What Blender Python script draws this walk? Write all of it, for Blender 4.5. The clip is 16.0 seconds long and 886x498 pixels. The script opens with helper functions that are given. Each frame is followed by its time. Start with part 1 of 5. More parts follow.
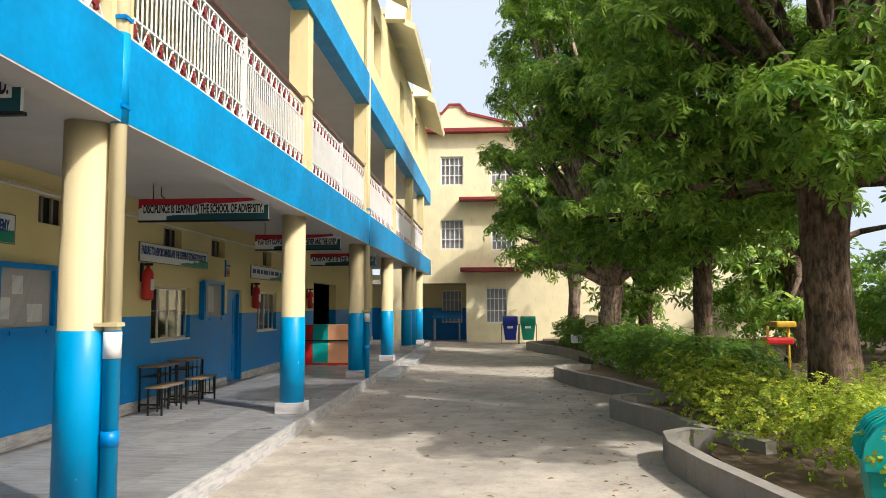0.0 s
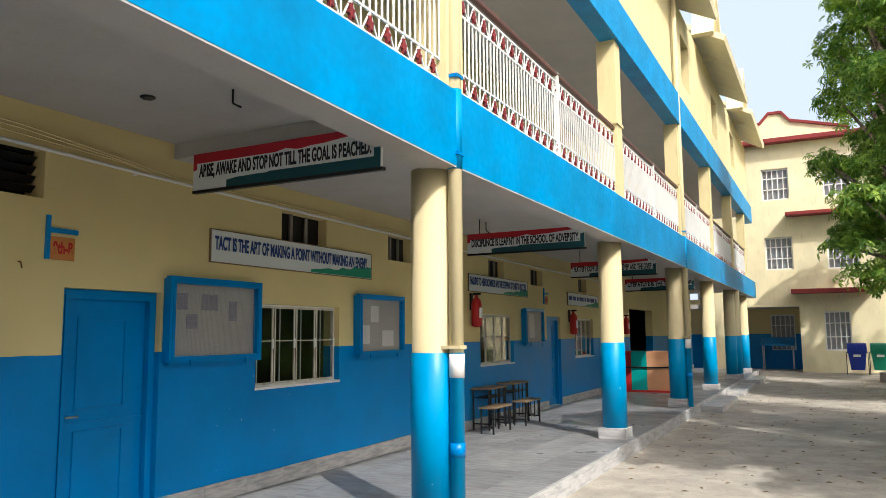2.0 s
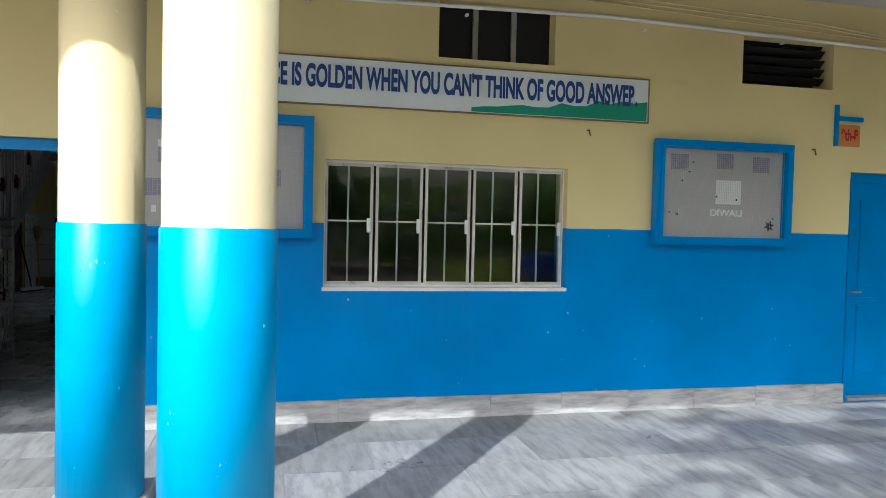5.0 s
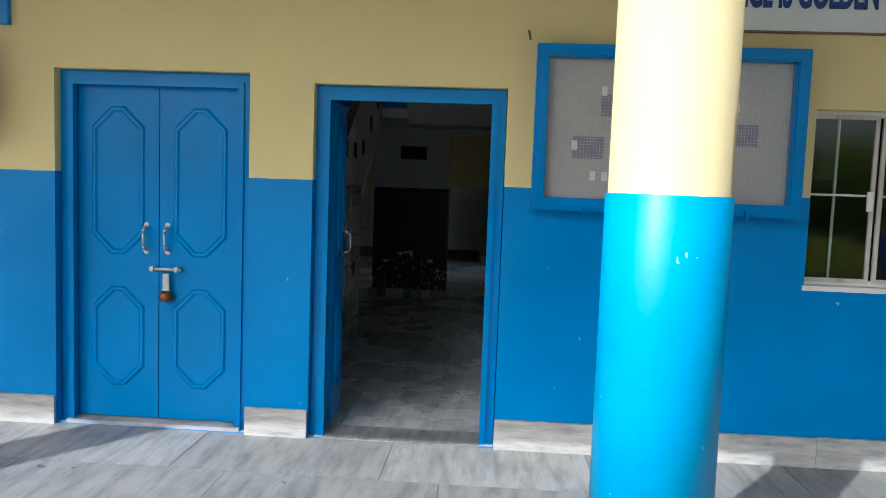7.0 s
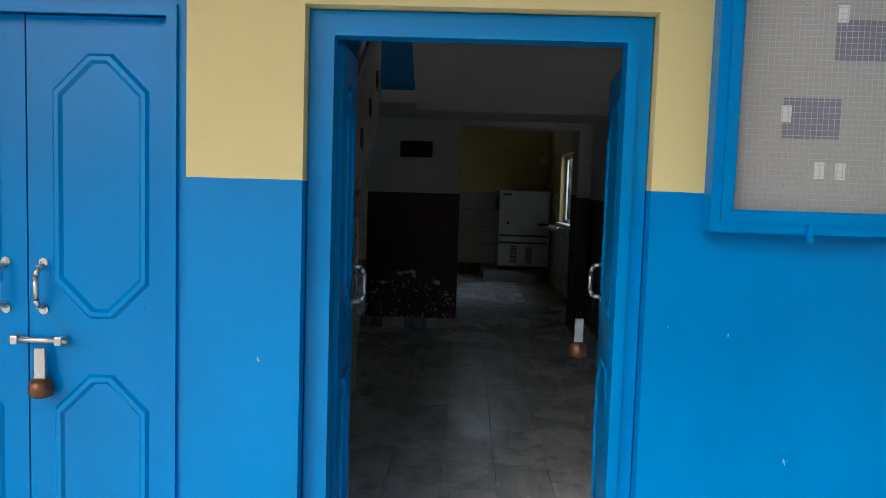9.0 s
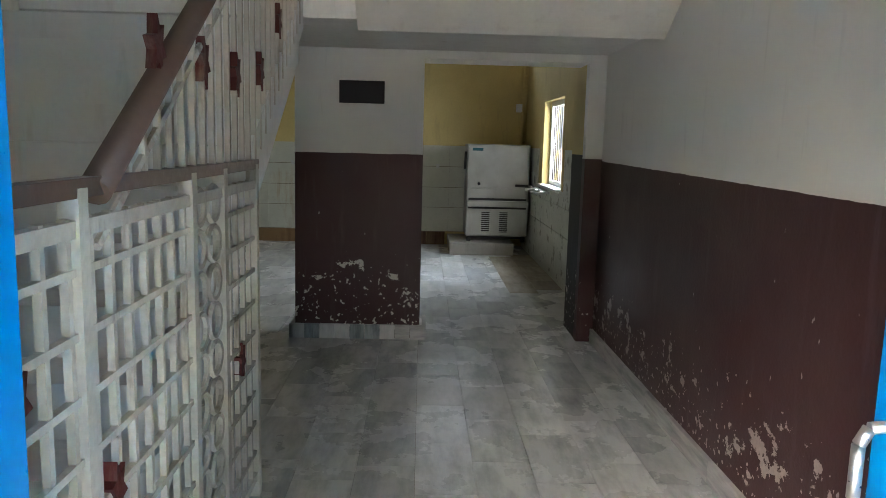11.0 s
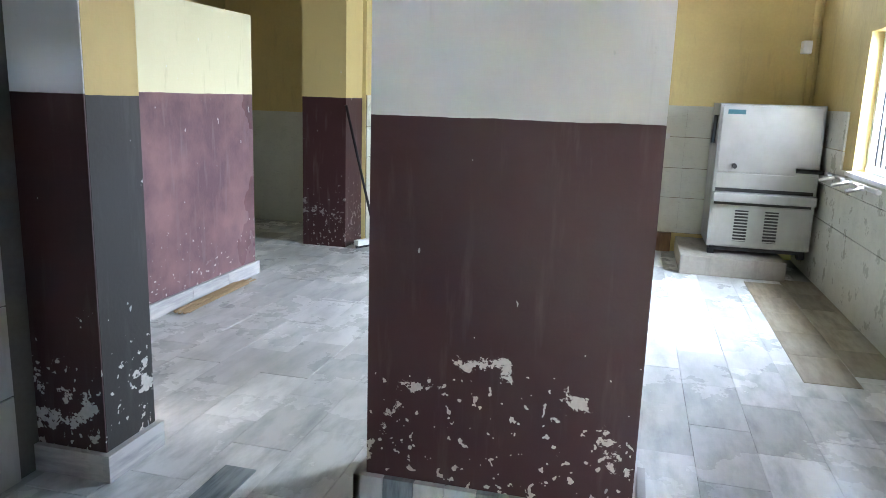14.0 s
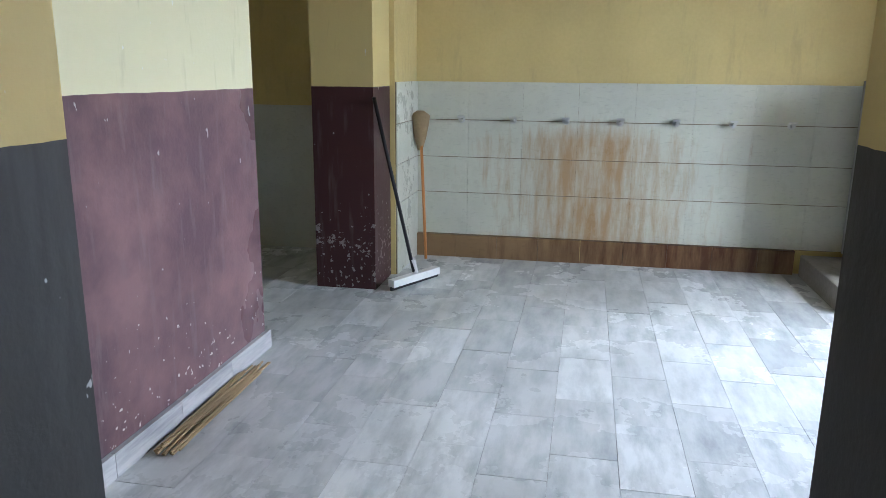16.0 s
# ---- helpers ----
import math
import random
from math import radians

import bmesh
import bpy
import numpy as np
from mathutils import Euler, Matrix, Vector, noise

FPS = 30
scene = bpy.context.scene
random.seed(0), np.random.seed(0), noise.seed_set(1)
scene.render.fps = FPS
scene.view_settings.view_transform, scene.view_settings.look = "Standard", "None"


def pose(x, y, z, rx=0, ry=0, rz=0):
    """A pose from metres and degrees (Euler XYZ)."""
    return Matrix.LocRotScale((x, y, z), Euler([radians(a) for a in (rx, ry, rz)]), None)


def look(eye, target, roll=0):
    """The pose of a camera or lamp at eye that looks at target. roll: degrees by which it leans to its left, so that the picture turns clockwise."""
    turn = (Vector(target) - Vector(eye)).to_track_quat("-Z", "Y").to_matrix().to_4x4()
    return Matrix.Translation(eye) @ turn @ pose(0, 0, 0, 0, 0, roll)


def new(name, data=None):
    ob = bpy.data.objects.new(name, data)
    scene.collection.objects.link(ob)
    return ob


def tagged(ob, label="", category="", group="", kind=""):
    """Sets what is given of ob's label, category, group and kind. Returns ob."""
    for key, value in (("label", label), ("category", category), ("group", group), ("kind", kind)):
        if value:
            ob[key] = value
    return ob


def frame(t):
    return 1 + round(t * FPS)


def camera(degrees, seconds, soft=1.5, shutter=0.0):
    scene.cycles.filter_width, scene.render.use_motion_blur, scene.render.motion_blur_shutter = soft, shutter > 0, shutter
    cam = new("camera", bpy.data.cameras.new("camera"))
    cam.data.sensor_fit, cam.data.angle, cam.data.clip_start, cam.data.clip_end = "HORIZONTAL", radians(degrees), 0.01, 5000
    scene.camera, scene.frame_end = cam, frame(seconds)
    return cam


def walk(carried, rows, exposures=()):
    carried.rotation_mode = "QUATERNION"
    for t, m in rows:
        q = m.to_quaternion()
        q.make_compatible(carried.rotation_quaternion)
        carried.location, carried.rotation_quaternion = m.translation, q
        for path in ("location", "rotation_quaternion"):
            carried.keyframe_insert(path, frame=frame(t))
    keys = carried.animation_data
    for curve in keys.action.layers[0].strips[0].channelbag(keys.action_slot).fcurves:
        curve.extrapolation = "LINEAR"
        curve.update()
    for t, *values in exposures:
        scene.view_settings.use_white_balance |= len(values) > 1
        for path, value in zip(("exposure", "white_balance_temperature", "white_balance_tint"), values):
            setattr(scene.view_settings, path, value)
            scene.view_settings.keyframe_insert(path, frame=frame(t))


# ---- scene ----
cam = camera(61.9, 16.0, soft=0.5)
PATH = [
    (0, (5.623, 1.929, 1.677), (5.496, 3.919, 1.827), -0.2),
    (0.5, (5.691, 1.949, 1.69), (5.43, 3.925, 1.855), 0.2),
    (1, (5.697, 1.905, 1.691), (5.241, 3.844, 1.874), 0.1),
    (1.5, (5.654, 1.828, 1.685), (4.974, 3.698, 1.895), -0.7),
    (2, (5.592, 1.704, 1.651), (4.676, 3.468, 1.879), -0.5),
    (2.5, (5.618, 1.531, 1.621), (4.482, 3.165, 1.825), -0.3),
    (3, (5.646, 1.41, 1.636), (4.319, 2.893, 1.841), 0.3),
    (3.5, (5.71, 1.255, 1.612), (4.145, 2.485, 1.804), 1.3),
    (4, (5.692, 1.067, 1.582), (3.965, 2.061, 1.757), 1.5),
    (4.5, (5.66, 0.863, 1.56), (3.822, 1.644, 1.661), 1.5),
    (5, (5.589, 0.657, 1.527), (3.643, 1.114, 1.456), 1.3),
    (5.2, (5.507, 0.547, 1.528), (3.54, 0.888, 1.4), 1.4),
    (7.3, (3.924, -0.846, 1.462), (1.935, -0.994, 1.316), 2.2),
    (7.5, (3.765, -0.937, 1.444), (1.776, -1.091, 1.306), 2.3),
    (8, (3.334, -1.134, 1.440), (1.342, -1.257, 1.306), 2.3),
    (8.2, (3.123, -1.155, 1.420), (1.131, -1.268, 1.290), 2.3),
    (10.3, (0.974, -1.269, 1.607), (-1.013, -1.223, 1.38), 1.2),
    (10.5, (0.734, -1.281, 1.605), (-1.251, -1.231, 1.365), 1.2),
    (11, (0.127, -1.273, 1.571), (-1.851, -1.211, 1.285), 1.5),
    (11.5, (-0.416, -1.249, 1.577), (-2.393, -1.187, 1.281), 1.8),
    (12, (-0.991, -1.209, 1.585), (-2.967, -1.137, 1.283), 2.0),
    (12.5, (-1.582, -1.119, 1.595), (-3.554, -1.052, 1.272), 2.7),
    (13, (-2.184, -1.1, 1.587), (-4.151, -1.057, 1.227), 3.1),
    (13.5, (-2.731, -1.156, 1.554), (-4.691, -1.264, 1.17), 3.0),
    (14, (-3.191, -1.366, 1.54), (-5.091, -1.841, 1.134), 1.9),
    (14.5, (-3.678, -1.615, 1.545), (-5.542, -2.212, 1.135), 1.3),
    (14.9, (-3.999, -1.853, 1.564), (-5.858, -2.459, 1.143), 2.7),
    (15, (-4.071, -1.919, 1.56), (-5.929, -2.526, 1.139), 2.3),
    (15.5, (-4.486, -2.344, 1.548), (-6.360, -2.877, 1.098), 1.9),
    (16, (-4.933, -2.617, 1.588), (-6.844, -2.982, 1.125), 0.5),
]
walk(cam, [(t, look(eye, target, roll)) for t, eye, target, roll in PATH],
     [(0, 0.2, 6200, 10), (2.0, 0.25, 6000, 9), (3.0, 0.4, 5750, 8), (4.0, 1.1, 5750, 8), (5.0, 0.75, 5550, 7), (7.3, 0.55, 5600, 6), (8.2, 0.65, 5600, 6), (9.5, 1.1, 5800, 8), (10.3, 1.9, 5900, 7),
      (10.6, 2.7, 6200, 8), (11.0, 4.05, 6400, 9), (11.5, 5.2, 6200, 11), (12.0, 5.4, 6000, 12), (12.6, 5.55, 5900, 12), (14.0, 5.95, 5800, 12), (15.2, 5.95, 5900, 12), (16.0, 5.5, 5700, 12)])


# ---- light ----
SUN_TO = Vector((0.613, -0.46, 0.71)).normalized()
world = bpy.data.worlds.new("sky")
scene.world = world
world.use_nodes = True
wn = world.node_tree.nodes
sky = wn.new("ShaderNodeTexSky")
sky.sky_type = "NISHITA"
sky.sun_disc = False
sky.sun_elevation = math.asin(SUN_TO.z)
sky.sun_rotation = math.atan2(SUN_TO.x, SUN_TO.y)
sky.dust_density = 7.0
wn["Background"].inputs["Strength"].default_value = 0.18
world.node_tree.links.new(sky.outputs[0], wn["Background"].inputs[0])
sun = new("sun", bpy.data.lights.new("sun", "SUN"))
sun.data.energy = 3.7
sun.data.angle = radians(0.6)
sun.data.color = (1.0, 0.93, 0.82)
sun.matrix_world = look(SUN_TO * 60, (0, 0, 0))


# ---- materials ----
def shader(name, rough=0.6, metal=0.0):
    m = bpy.data.materials.new(name)
    m.use_nodes = True
    b = m.node_tree.nodes["Principled BSDF"]
    b.inputs["Roughness"].default_value = rough
    b.inputs["Metallic"].default_value = metal
    b.inputs["Specular IOR Level"].default_value = 0.3
    return m, m.node_tree.nodes, m.node_tree.links, b


def rgba(c):
    return (c[0], c[1], c[2], 1.0)


def wobble(nt, links, coord, scale, detail=4.0, rough=0.55, stretch=None):
    """A noise field on the given coordinates."""
    if stretch:
        mp = nt.new("ShaderNodeMapping")
        mp.inputs["Scale"].default_value = stretch
        links.new(coord, mp.inputs["Vector"])
        coord = mp.outputs[0]
    n = nt.new("ShaderNodeTexNoise")
    n.inputs["Scale"].default_value = scale
    n.inputs["Detail"].default_value = detail
    n.inputs["Roughness"].default_value = rough
    links.new(coord, n.inputs["Vector"])
    return n.outputs["Fac"]


def ramp(nt, links, fac, lo, hi, a=0.0, b=1.0):
    r = nt.new("ShaderNodeMapRange")
    r.inputs["From Min"].default_value, r.inputs["From Max"].default_value = lo, hi
    r.inputs["To Min"].default_value, r.inputs["To Max"].default_value = a, b
    links.new(fac, r.inputs["Value"])
    return r.outputs[0]


def blend(nt, links, fac, a, b, how="MIX"):
    m = nt.new("ShaderNodeMix")
    m.data_type, m.blend_type = "RGBA", how
    for sock, v in ((m.inputs[0], fac), (m.inputs[6], a), (m.inputs[7], b)):
        if isinstance(v, (int, float)):
            sock.default_value = v
        elif isinstance(v, tuple):
            sock.default_value = rgba(v)
        else:
            links.new(v, sock)
    return m.outputs[2]


def maths(nt, links, op, a, b=0.0):
    m = nt.new("ShaderNodeMath")
    m.operation = op
    for sock, v in ((m.inputs[0], a), (m.inputs[1], b)):
        if isinstance(v, (int, float)):
            sock.default_value = v
        else:
            links.new(v, sock)
    return m.outputs[0]


def relief(nt, links, bsdf, height, strength, distance):
    b = nt.new("ShaderNodeBump")
    b.inputs["Strength"].default_value, b.inputs["Distance"].default_value = strength, distance
    links.new(height, b.inputs["Height"])
    links.new(b.outputs[0], bsdf.inputs["Normal"])


def coords(nt):
    return nt.new("ShaderNodeNewGeometry").outputs["Position"]


def paint(name, base, rough=0.5, vary=0.12, grain=40.0, bump=0.15, stains=0.0, stain=(0.2, 0.16, 0.1), metal=0.0, own=False):
    """A painted or plain surface with blotches at two scales, faint relief and stains."""
    m, nt, lk, b = shader(name, rough, metal)
    co = nt.new("ShaderNodeTexCoord").outputs["Object"] if own else coords(nt)
    big, fine = wobble(nt, lk, co, 1.7), wobble(nt, lk, co, grain)
    dark = tuple(c * (1 - vary) for c in base)
    light = tuple(min(1.0, c * (1 + vary * 0.6)) for c in base)
    col = blend(nt, lk, ramp(nt, lk, big, 0.3, 0.7), dark, light)
    col = blend(nt, lk, ramp(nt, lk, fine, 0.35, 0.7, 0.0, vary), col, tuple(c * 0.6 for c in base))
    if stains:
        drip = wobble(nt, lk, co, 3.0, 6.0, 0.65, (3.0, 3.0, 0.6))
        col = blend(nt, lk, ramp(nt, lk, drip, 0.56, 0.78, 0.0, stains), col, stain)
    lk.new(col, b.inputs["Base Color"])
    lk.new(ramp(nt, lk, fine, 0.3, 0.7, rough * 0.85, min(1.0, rough * 1.15)), b.inputs["Roughness"])
    relief(nt, lk, b, fine, bump, 0.004)
    return m


def two_coats(name, low, high, split, rough_low=0.4, rough_high=0.7, flaking=0.0, flake=(0.72, 0.70, 0.64), scuffs=0.2, wavy=0.006, fade=None, arch=None, slope=0.0, thick=0.0):
    """A wall painted in two coats that meet at a height, with drips, scuffs and flaking near the floor."""
    m, nt, lk, b = shader(name, 0.5)
    co = coords(nt)
    sep = nt.new("ShaderNodeSeparateXYZ")
    lk.new(co, sep.inputs[0])
    z = sep.outputs["Z"]
    edge = wobble(nt, lk, co, 5.0)
    line = maths(nt, lk, "ADD", z, ramp(nt, lk, edge, 0.0, 1.0, -wavy, wavy))
    if slope:
        line = maths(nt, lk, "ADD", line, maths(nt, lk, "MULTIPLY", sep.outputs["X"], slope))
    up = maths(nt, lk, "GREATER_THAN", line, split)
    big, fine = wobble(nt, lk, co, 1.3), wobble(nt, lk, co, 55.0)
    streak = wobble(nt, lk, co, 4.0, 6.0, 0.6, (4.0, 4.0, 0.5))
    lo = blend(nt, lk, ramp(nt, lk, big, 0.3, 0.7), tuple(c * 0.86 for c in low), tuple(min(1, c * 1.1) for c in low))
    lo = blend(nt, lk, ramp(nt, lk, streak, 0.55, 0.8, 0.0, scuffs), lo, tuple(0.75 * c + 0.12 for c in low))
    if fade:
        lo = blend(nt, lk, ramp(nt, lk, wobble(nt, lk, co, 2.2, 5.0, 0.6), 0.42, 0.68, 0.0, 0.9), lo, fade)
    hi = blend(nt, lk, ramp(nt, lk, big, 0.3, 0.7), tuple(c * 0.92 for c in high), high)
    hi = blend(nt, lk, ramp(nt, lk, streak, 0.6, 0.85, 0.0, scuffs), hi, tuple(c * 0.55 for c in high))
    col = blend(nt, lk, up, lo, hi)
    nicks = wobble(nt, lk, co, 23.0, 3.0, 0.5, (1.0, 1.0, 0.55))
    col = blend(nt, lk, ramp(nt, lk, nicks, 0.735, 0.75, 0.0, 0.6), col, (0.6, 0.62, 0.6))
    height = fine
    if flaking:
        near = maths(nt, lk, "SUBTRACT", flaking, maths(nt, lk, "MULTIPLY", maths(nt, lk, "ABSOLUTE", maths(nt, lk, "SUBTRACT", z, 0.36)), flaking * 2.3))
        if arch:
            off = maths(nt, lk, "POWER", maths(nt, lk, "ABSOLUTE", maths(nt, lk, "DIVIDE", maths(nt, lk, "SUBTRACT", sep.outputs["Y"], arch[0]), arch[1])), 2.5)
            crest = maths(nt, lk, "SUBTRACT", arch[2], maths(nt, lk, "MULTIPLY", off, arch[2] - 0.2))
            near = maths(nt, lk, "SUBTRACT", 0.35, maths(nt, lk, "MULTIPLY", maths(nt, lk, "ABSOLUTE", maths(nt, lk, "SUBTRACT", z, crest)), 1.9))
        near = maths(nt, lk, "SUBTRACT", near, ramp(nt, lk, wobble(nt, lk, co, 4.5, 2.0), 0.42, 0.62, 0.0, 0.22))
        chip = wobble(nt, lk, co, 12.0, 6.0, 0.68, (1.0, 1.0, 1.3))
        speck = wobble(nt, lk, co, 30.0, 2.0, 0.5)
        low = ramp(nt, lk, z, 0.25, 0.95, 0.10, -0.1)
        gone = maths(nt, lk, "MAXIMUM", maths(nt, lk, "GREATER_THAN", maths(nt, lk, "ADD", chip, near), 0.855 - thick),
                     maths(nt, lk, "GREATER_THAN", maths(nt, lk, "ADD", speck, low), 0.775 - 0.5 * thick))
        col = blend(nt, lk, gone, col, blend(nt, lk, fine, tuple(c * 0.6 for c in flake), flake))
        height = maths(nt, lk, "SUBTRACT", fine, maths(nt, lk, "MULTIPLY", gone, 1.2))
    lk.new(col, b.inputs["Base Color"])
    lk.new(maths(nt, lk, "ADD", ramp(nt, lk, up, 0, 1, rough_low, rough_high), ramp(nt, lk, big, 0.3, 0.7, -0.07, 0.07)), b.inputs["Roughness"])
    relief(nt, lk, b, height, 0.25, 0.004)
    return m


def marble(name, base, vein, rough=0.3, spread=0.25, stretch=(1.0, 5.0, 1.0), dirt=0.25):
    """Polished striped stone, each slab of its own tone."""
    m, nt, lk, b = shader(name, rough)
    info = nt.new("ShaderNodeObjectInfo")
    co = coords(nt)
    shift = nt.new("ShaderNodeVectorMath")
    shift.operation = "ADD"
    lk.new(co, shift.inputs[0])
    grow = nt.new("ShaderNodeVectorMath")
    grow.operation = "SCALE"
    grow.inputs[0].default_value = (37.0, 53.0, 0.0)
    lk.new(info.outputs["Random"], grow.inputs["Scale"])
    lk.new(grow.outputs[0], shift.inputs[1])
    own = shift.outputs[0]
    band = wobble(nt, lk, own, 2.6, 7.0, 0.62, stretch)
    col = blend(nt, lk, ramp(nt, lk, band, 0.42, 0.68), base, vein)
    col = blend(nt, lk, ramp(nt, lk, info.outputs["Random"], 0.0, 1.0, 0.0, spread), col, tuple(c * 0.45 for c in vein))
    soil = wobble(nt, lk, co, 1.1, 6.0, 0.65)
    col = blend(nt, lk, ramp(nt, lk, soil, 0.45, 0.75, 0.0, dirt), col, (0.16, 0.15, 0.12))
    lk.new(col, b.inputs["Base Color"])
    lk.new(ramp(nt, lk, soil, 0.3, 0.75, rough * 0.7, min(1, rough * 1.9)), b.inputs["Roughness"])
    relief(nt, lk, b, wobble(nt, lk, co, 90.0), 0.06, 0.002)
    return m


def pane_glass(name, tint=(0.9, 0.95, 0.95)):
    m, nt, lk, b = shader(name, 0.02)
    b.inputs["Base Color"].default_value = rgba(tint)
    b.inputs["Transmission Weight"].default_value = 1.0
    b.inputs["IOR"].default_value = 1.5
    return m


BLUE = (0.0, 0.20, 0.55)
CREAM = (0.68, 0.57, 0.28)
MAROON = (0.055, 0.022, 0.024)
M_WALL = two_coats("blue_and_cream_wall_paint", BLUE, CREAM, 1.505, scuffs=0.05)
M_COL = two_coats("blue_and_cream_column_paint", (0.0, 0.28, 0.58), (0.58, 0.50, 0.30), 1.49, scuffs=0.04)
M_CREAM = paint("cream_plaster", (0.70, 0.60, 0.33), 0.75, 0.08, stains=0.25)
M_PALE = paint("pale_cream_render", (0.78, 0.70, 0.46), 0.8, 0.07, stains=0.35)
M_BLUE = paint("blue_enamel", BLUE, 0.32, 0.14, 60.0, 0.1)
M_BAND = paint("weathered_blue_band", (0.0, 0.26, 0.58), 0.5, 0.22, 14.0, 0.3, stains=0.25, stain=(0.03, 0.34, 0.6))
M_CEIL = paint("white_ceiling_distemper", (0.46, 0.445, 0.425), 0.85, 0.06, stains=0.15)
M_HALL = two_coats("maroon_and_white_wall", MAROON, (0.76, 0.77, 0.76), 1.47, 0.5, 0.75, flaking=0.28, flake=(0.5, 0.47, 0.44), scuffs=0.35, fade=(0.075, 0.05, 0.05))
M_PILLAR = two_coats("maroon_and_white_pillar", MAROON, (0.76, 0.77, 0.76), 1.47, 0.5, 0.75, flaking=0.30, scuffs=0.35, fade=(0.056, 0.032, 0.033), arch=(-1.757, 0.5, 0.6), thick=0.09)
M_HALLSIDE = two_coats("maroon_and_white_side_wall", MAROON, (0.76, 0.77, 0.76), 1.39, 0.42, 0.75, flaking=0.30, flake=(0.55, 0.50, 0.46), scuffs=0.4, fade=(0.075, 0.04, 0.04), slope=0.0115, thick=0.08)
M_HALLHIGH = two_coats("maroon_and_white_pilaster", MAROON, (0.76, 0.77, 0.76), 1.505, 0.5, 0.75, flaking=0.30, scuffs=0.3, thick=0.10)
M_PINK = two_coats("faded_purple_and_cream_wall", (0.105, 0.060, 0.070), (0.60, 0.56, 0.36), 1.50, 0.33, 0.75, flaking=0.10, scuffs=0.75, fade=(0.22, 0.125, 0.125))
M_ROOM = two_coats("maroon_and_ochre_wall", MAROON, (0.57, 0.45, 0.19), 1.49, 0.4, 0.75, flaking=0.28, flake=(0.34, 0.31, 0.30), scuffs=0.5, thick=0.10)
M_OCHRE = paint("ochre_plaster", (0.57, 0.45, 0.19), 0.8, 0.1, stains=0.3)
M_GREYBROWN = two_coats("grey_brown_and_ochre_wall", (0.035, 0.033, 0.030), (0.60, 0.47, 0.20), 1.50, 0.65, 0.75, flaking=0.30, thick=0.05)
M_WHITE = paint("white_enamel", (0.74, 0.74, 0.72), 0.4, 0.08, 50.0, 0.1, stains=0.15)
M_OLDWHITE = paint("chipped_white_enamel", (0.60, 0.57, 0.50), 0.55, 0.28, 45.0, 0.4, stains=1.0, stain=(0.14, 0.075, 0.04))
M_RED = paint("red_enamel", (0.45, 0.02, 0.02), 0.4, 0.12)
M_DARKRED = paint("oxide_red_paint", (0.22, 0.03, 0.03), 0.5, 0.15)
M_ROSETTE = paint("chipped_maroon_casting", (0.10, 0.022, 0.02), 0.6, 0.3, 60.0, 0.4, stains=0.6, stain=(0.3, 0.24, 0.2))
M_RAILTOP = paint("brown_handrail", (0.12, 0.05, 0.035), 0.4, 0.15)
M_BLACK = paint("black_iron", (0.012, 0.012, 0.013), 0.45, 0.2)
M_STEEL = paint("brushed_steel", (0.55, 0.55, 0.54), 0.32, 0.12, 80.0, 0.1, metal=0.9)
M_COOLER = paint("dull_stainless_sheet", (0.30, 0.30, 0.295), 0.34, 0.22, 5.0, 0.25, stains=0.35, stain=(0.2, 0.18, 0.15), metal=0.85)
M_WOODTOP = paint("worn_wooden_top", (0.22, 0.15, 0.09), 0.5, 0.25, 18.0)
M_BOARDBACK = paint("grey_felt_board", (0.44, 0.42, 0.41), 0.85, 0.08, 120.0)
M_PAPER = paint("white_paper", (0.75, 0.75, 0.74), 0.8, 0.04)
M_LILAC = paint("lilac_paper", (0.25, 0.235, 0.30), 0.8, 0.08)
M_INK = paint("dark_blue_lettering", (0.02, 0.055, 0.22), 0.5, 0.05)
M_INKBLACK = paint("black_lettering", (0.012, 0.012, 0.02), 0.5, 0.05)
M_SIGN = paint("pale_sign_board", (0.66, 0.70, 0.70), 0.5, 0.06)
M_GREEN = paint("green_sign_brush", (0.02, 0.26, 0.16), 0.5, 0.15)
M_SIGNRED = paint("red_sign_brush", (0.42, 0.015, 0.03), 0.5, 0.1)
M_SIGNTEAL = paint("dark_teal_sign_brush", (0.01, 0.07, 0.09), 0.5, 0.15)
M_ORANGE = paint("orange_plate", (0.55, 0.22, 0.06), 0.5, 0.1)
M_TEAL = paint("teal_plastic", (0.01, 0.36, 0.33), 0.35, 0.08)
M_BLUEBIN = paint("blue_plastic", (0.015, 0.04, 0.32), 0.35, 0.08)
M_GREENBIN = paint("green_plastic", (0.01, 0.22, 0.14), 0.35, 0.08)
M_PEACH = paint("peach_paint", (0.66, 0.34, 0.18), 0.5, 0.08)
M_CONC = paint("weathered_concrete", (0.27, 0.25, 0.22), 0.85, 0.2, 30.0, 0.4, stains=0.4, stain=(0.08, 0.075, 0.065))
M_YARD = paint("concrete_yard", (0.44, 0.40, 0.34), 0.85, 0.26, 55.0, 0.6, stains=0.0)
nt, lk = M_YARD.node_tree.nodes, M_YARD.node_tree.links
b = nt["Principled BSDF"]
old = b.inputs["Base Color"].links[0].from_socket
co = coords(nt)
# Yard colour is blotched darker at three scales.
worn = blend(nt, lk, ramp(nt, lk, wobble(nt, lk, co, 0.7, 8.0, 0.72), 0.48, 0.66, 0.0, 0.5), old, (0.20, 0.18, 0.15))
worn = blend(nt, lk, ramp(nt, lk, wobble(nt, lk, co, 5.0, 8.0, 0.75), 0.5, 0.72, 0.0, 0.55), worn, (0.17, 0.155, 0.13))
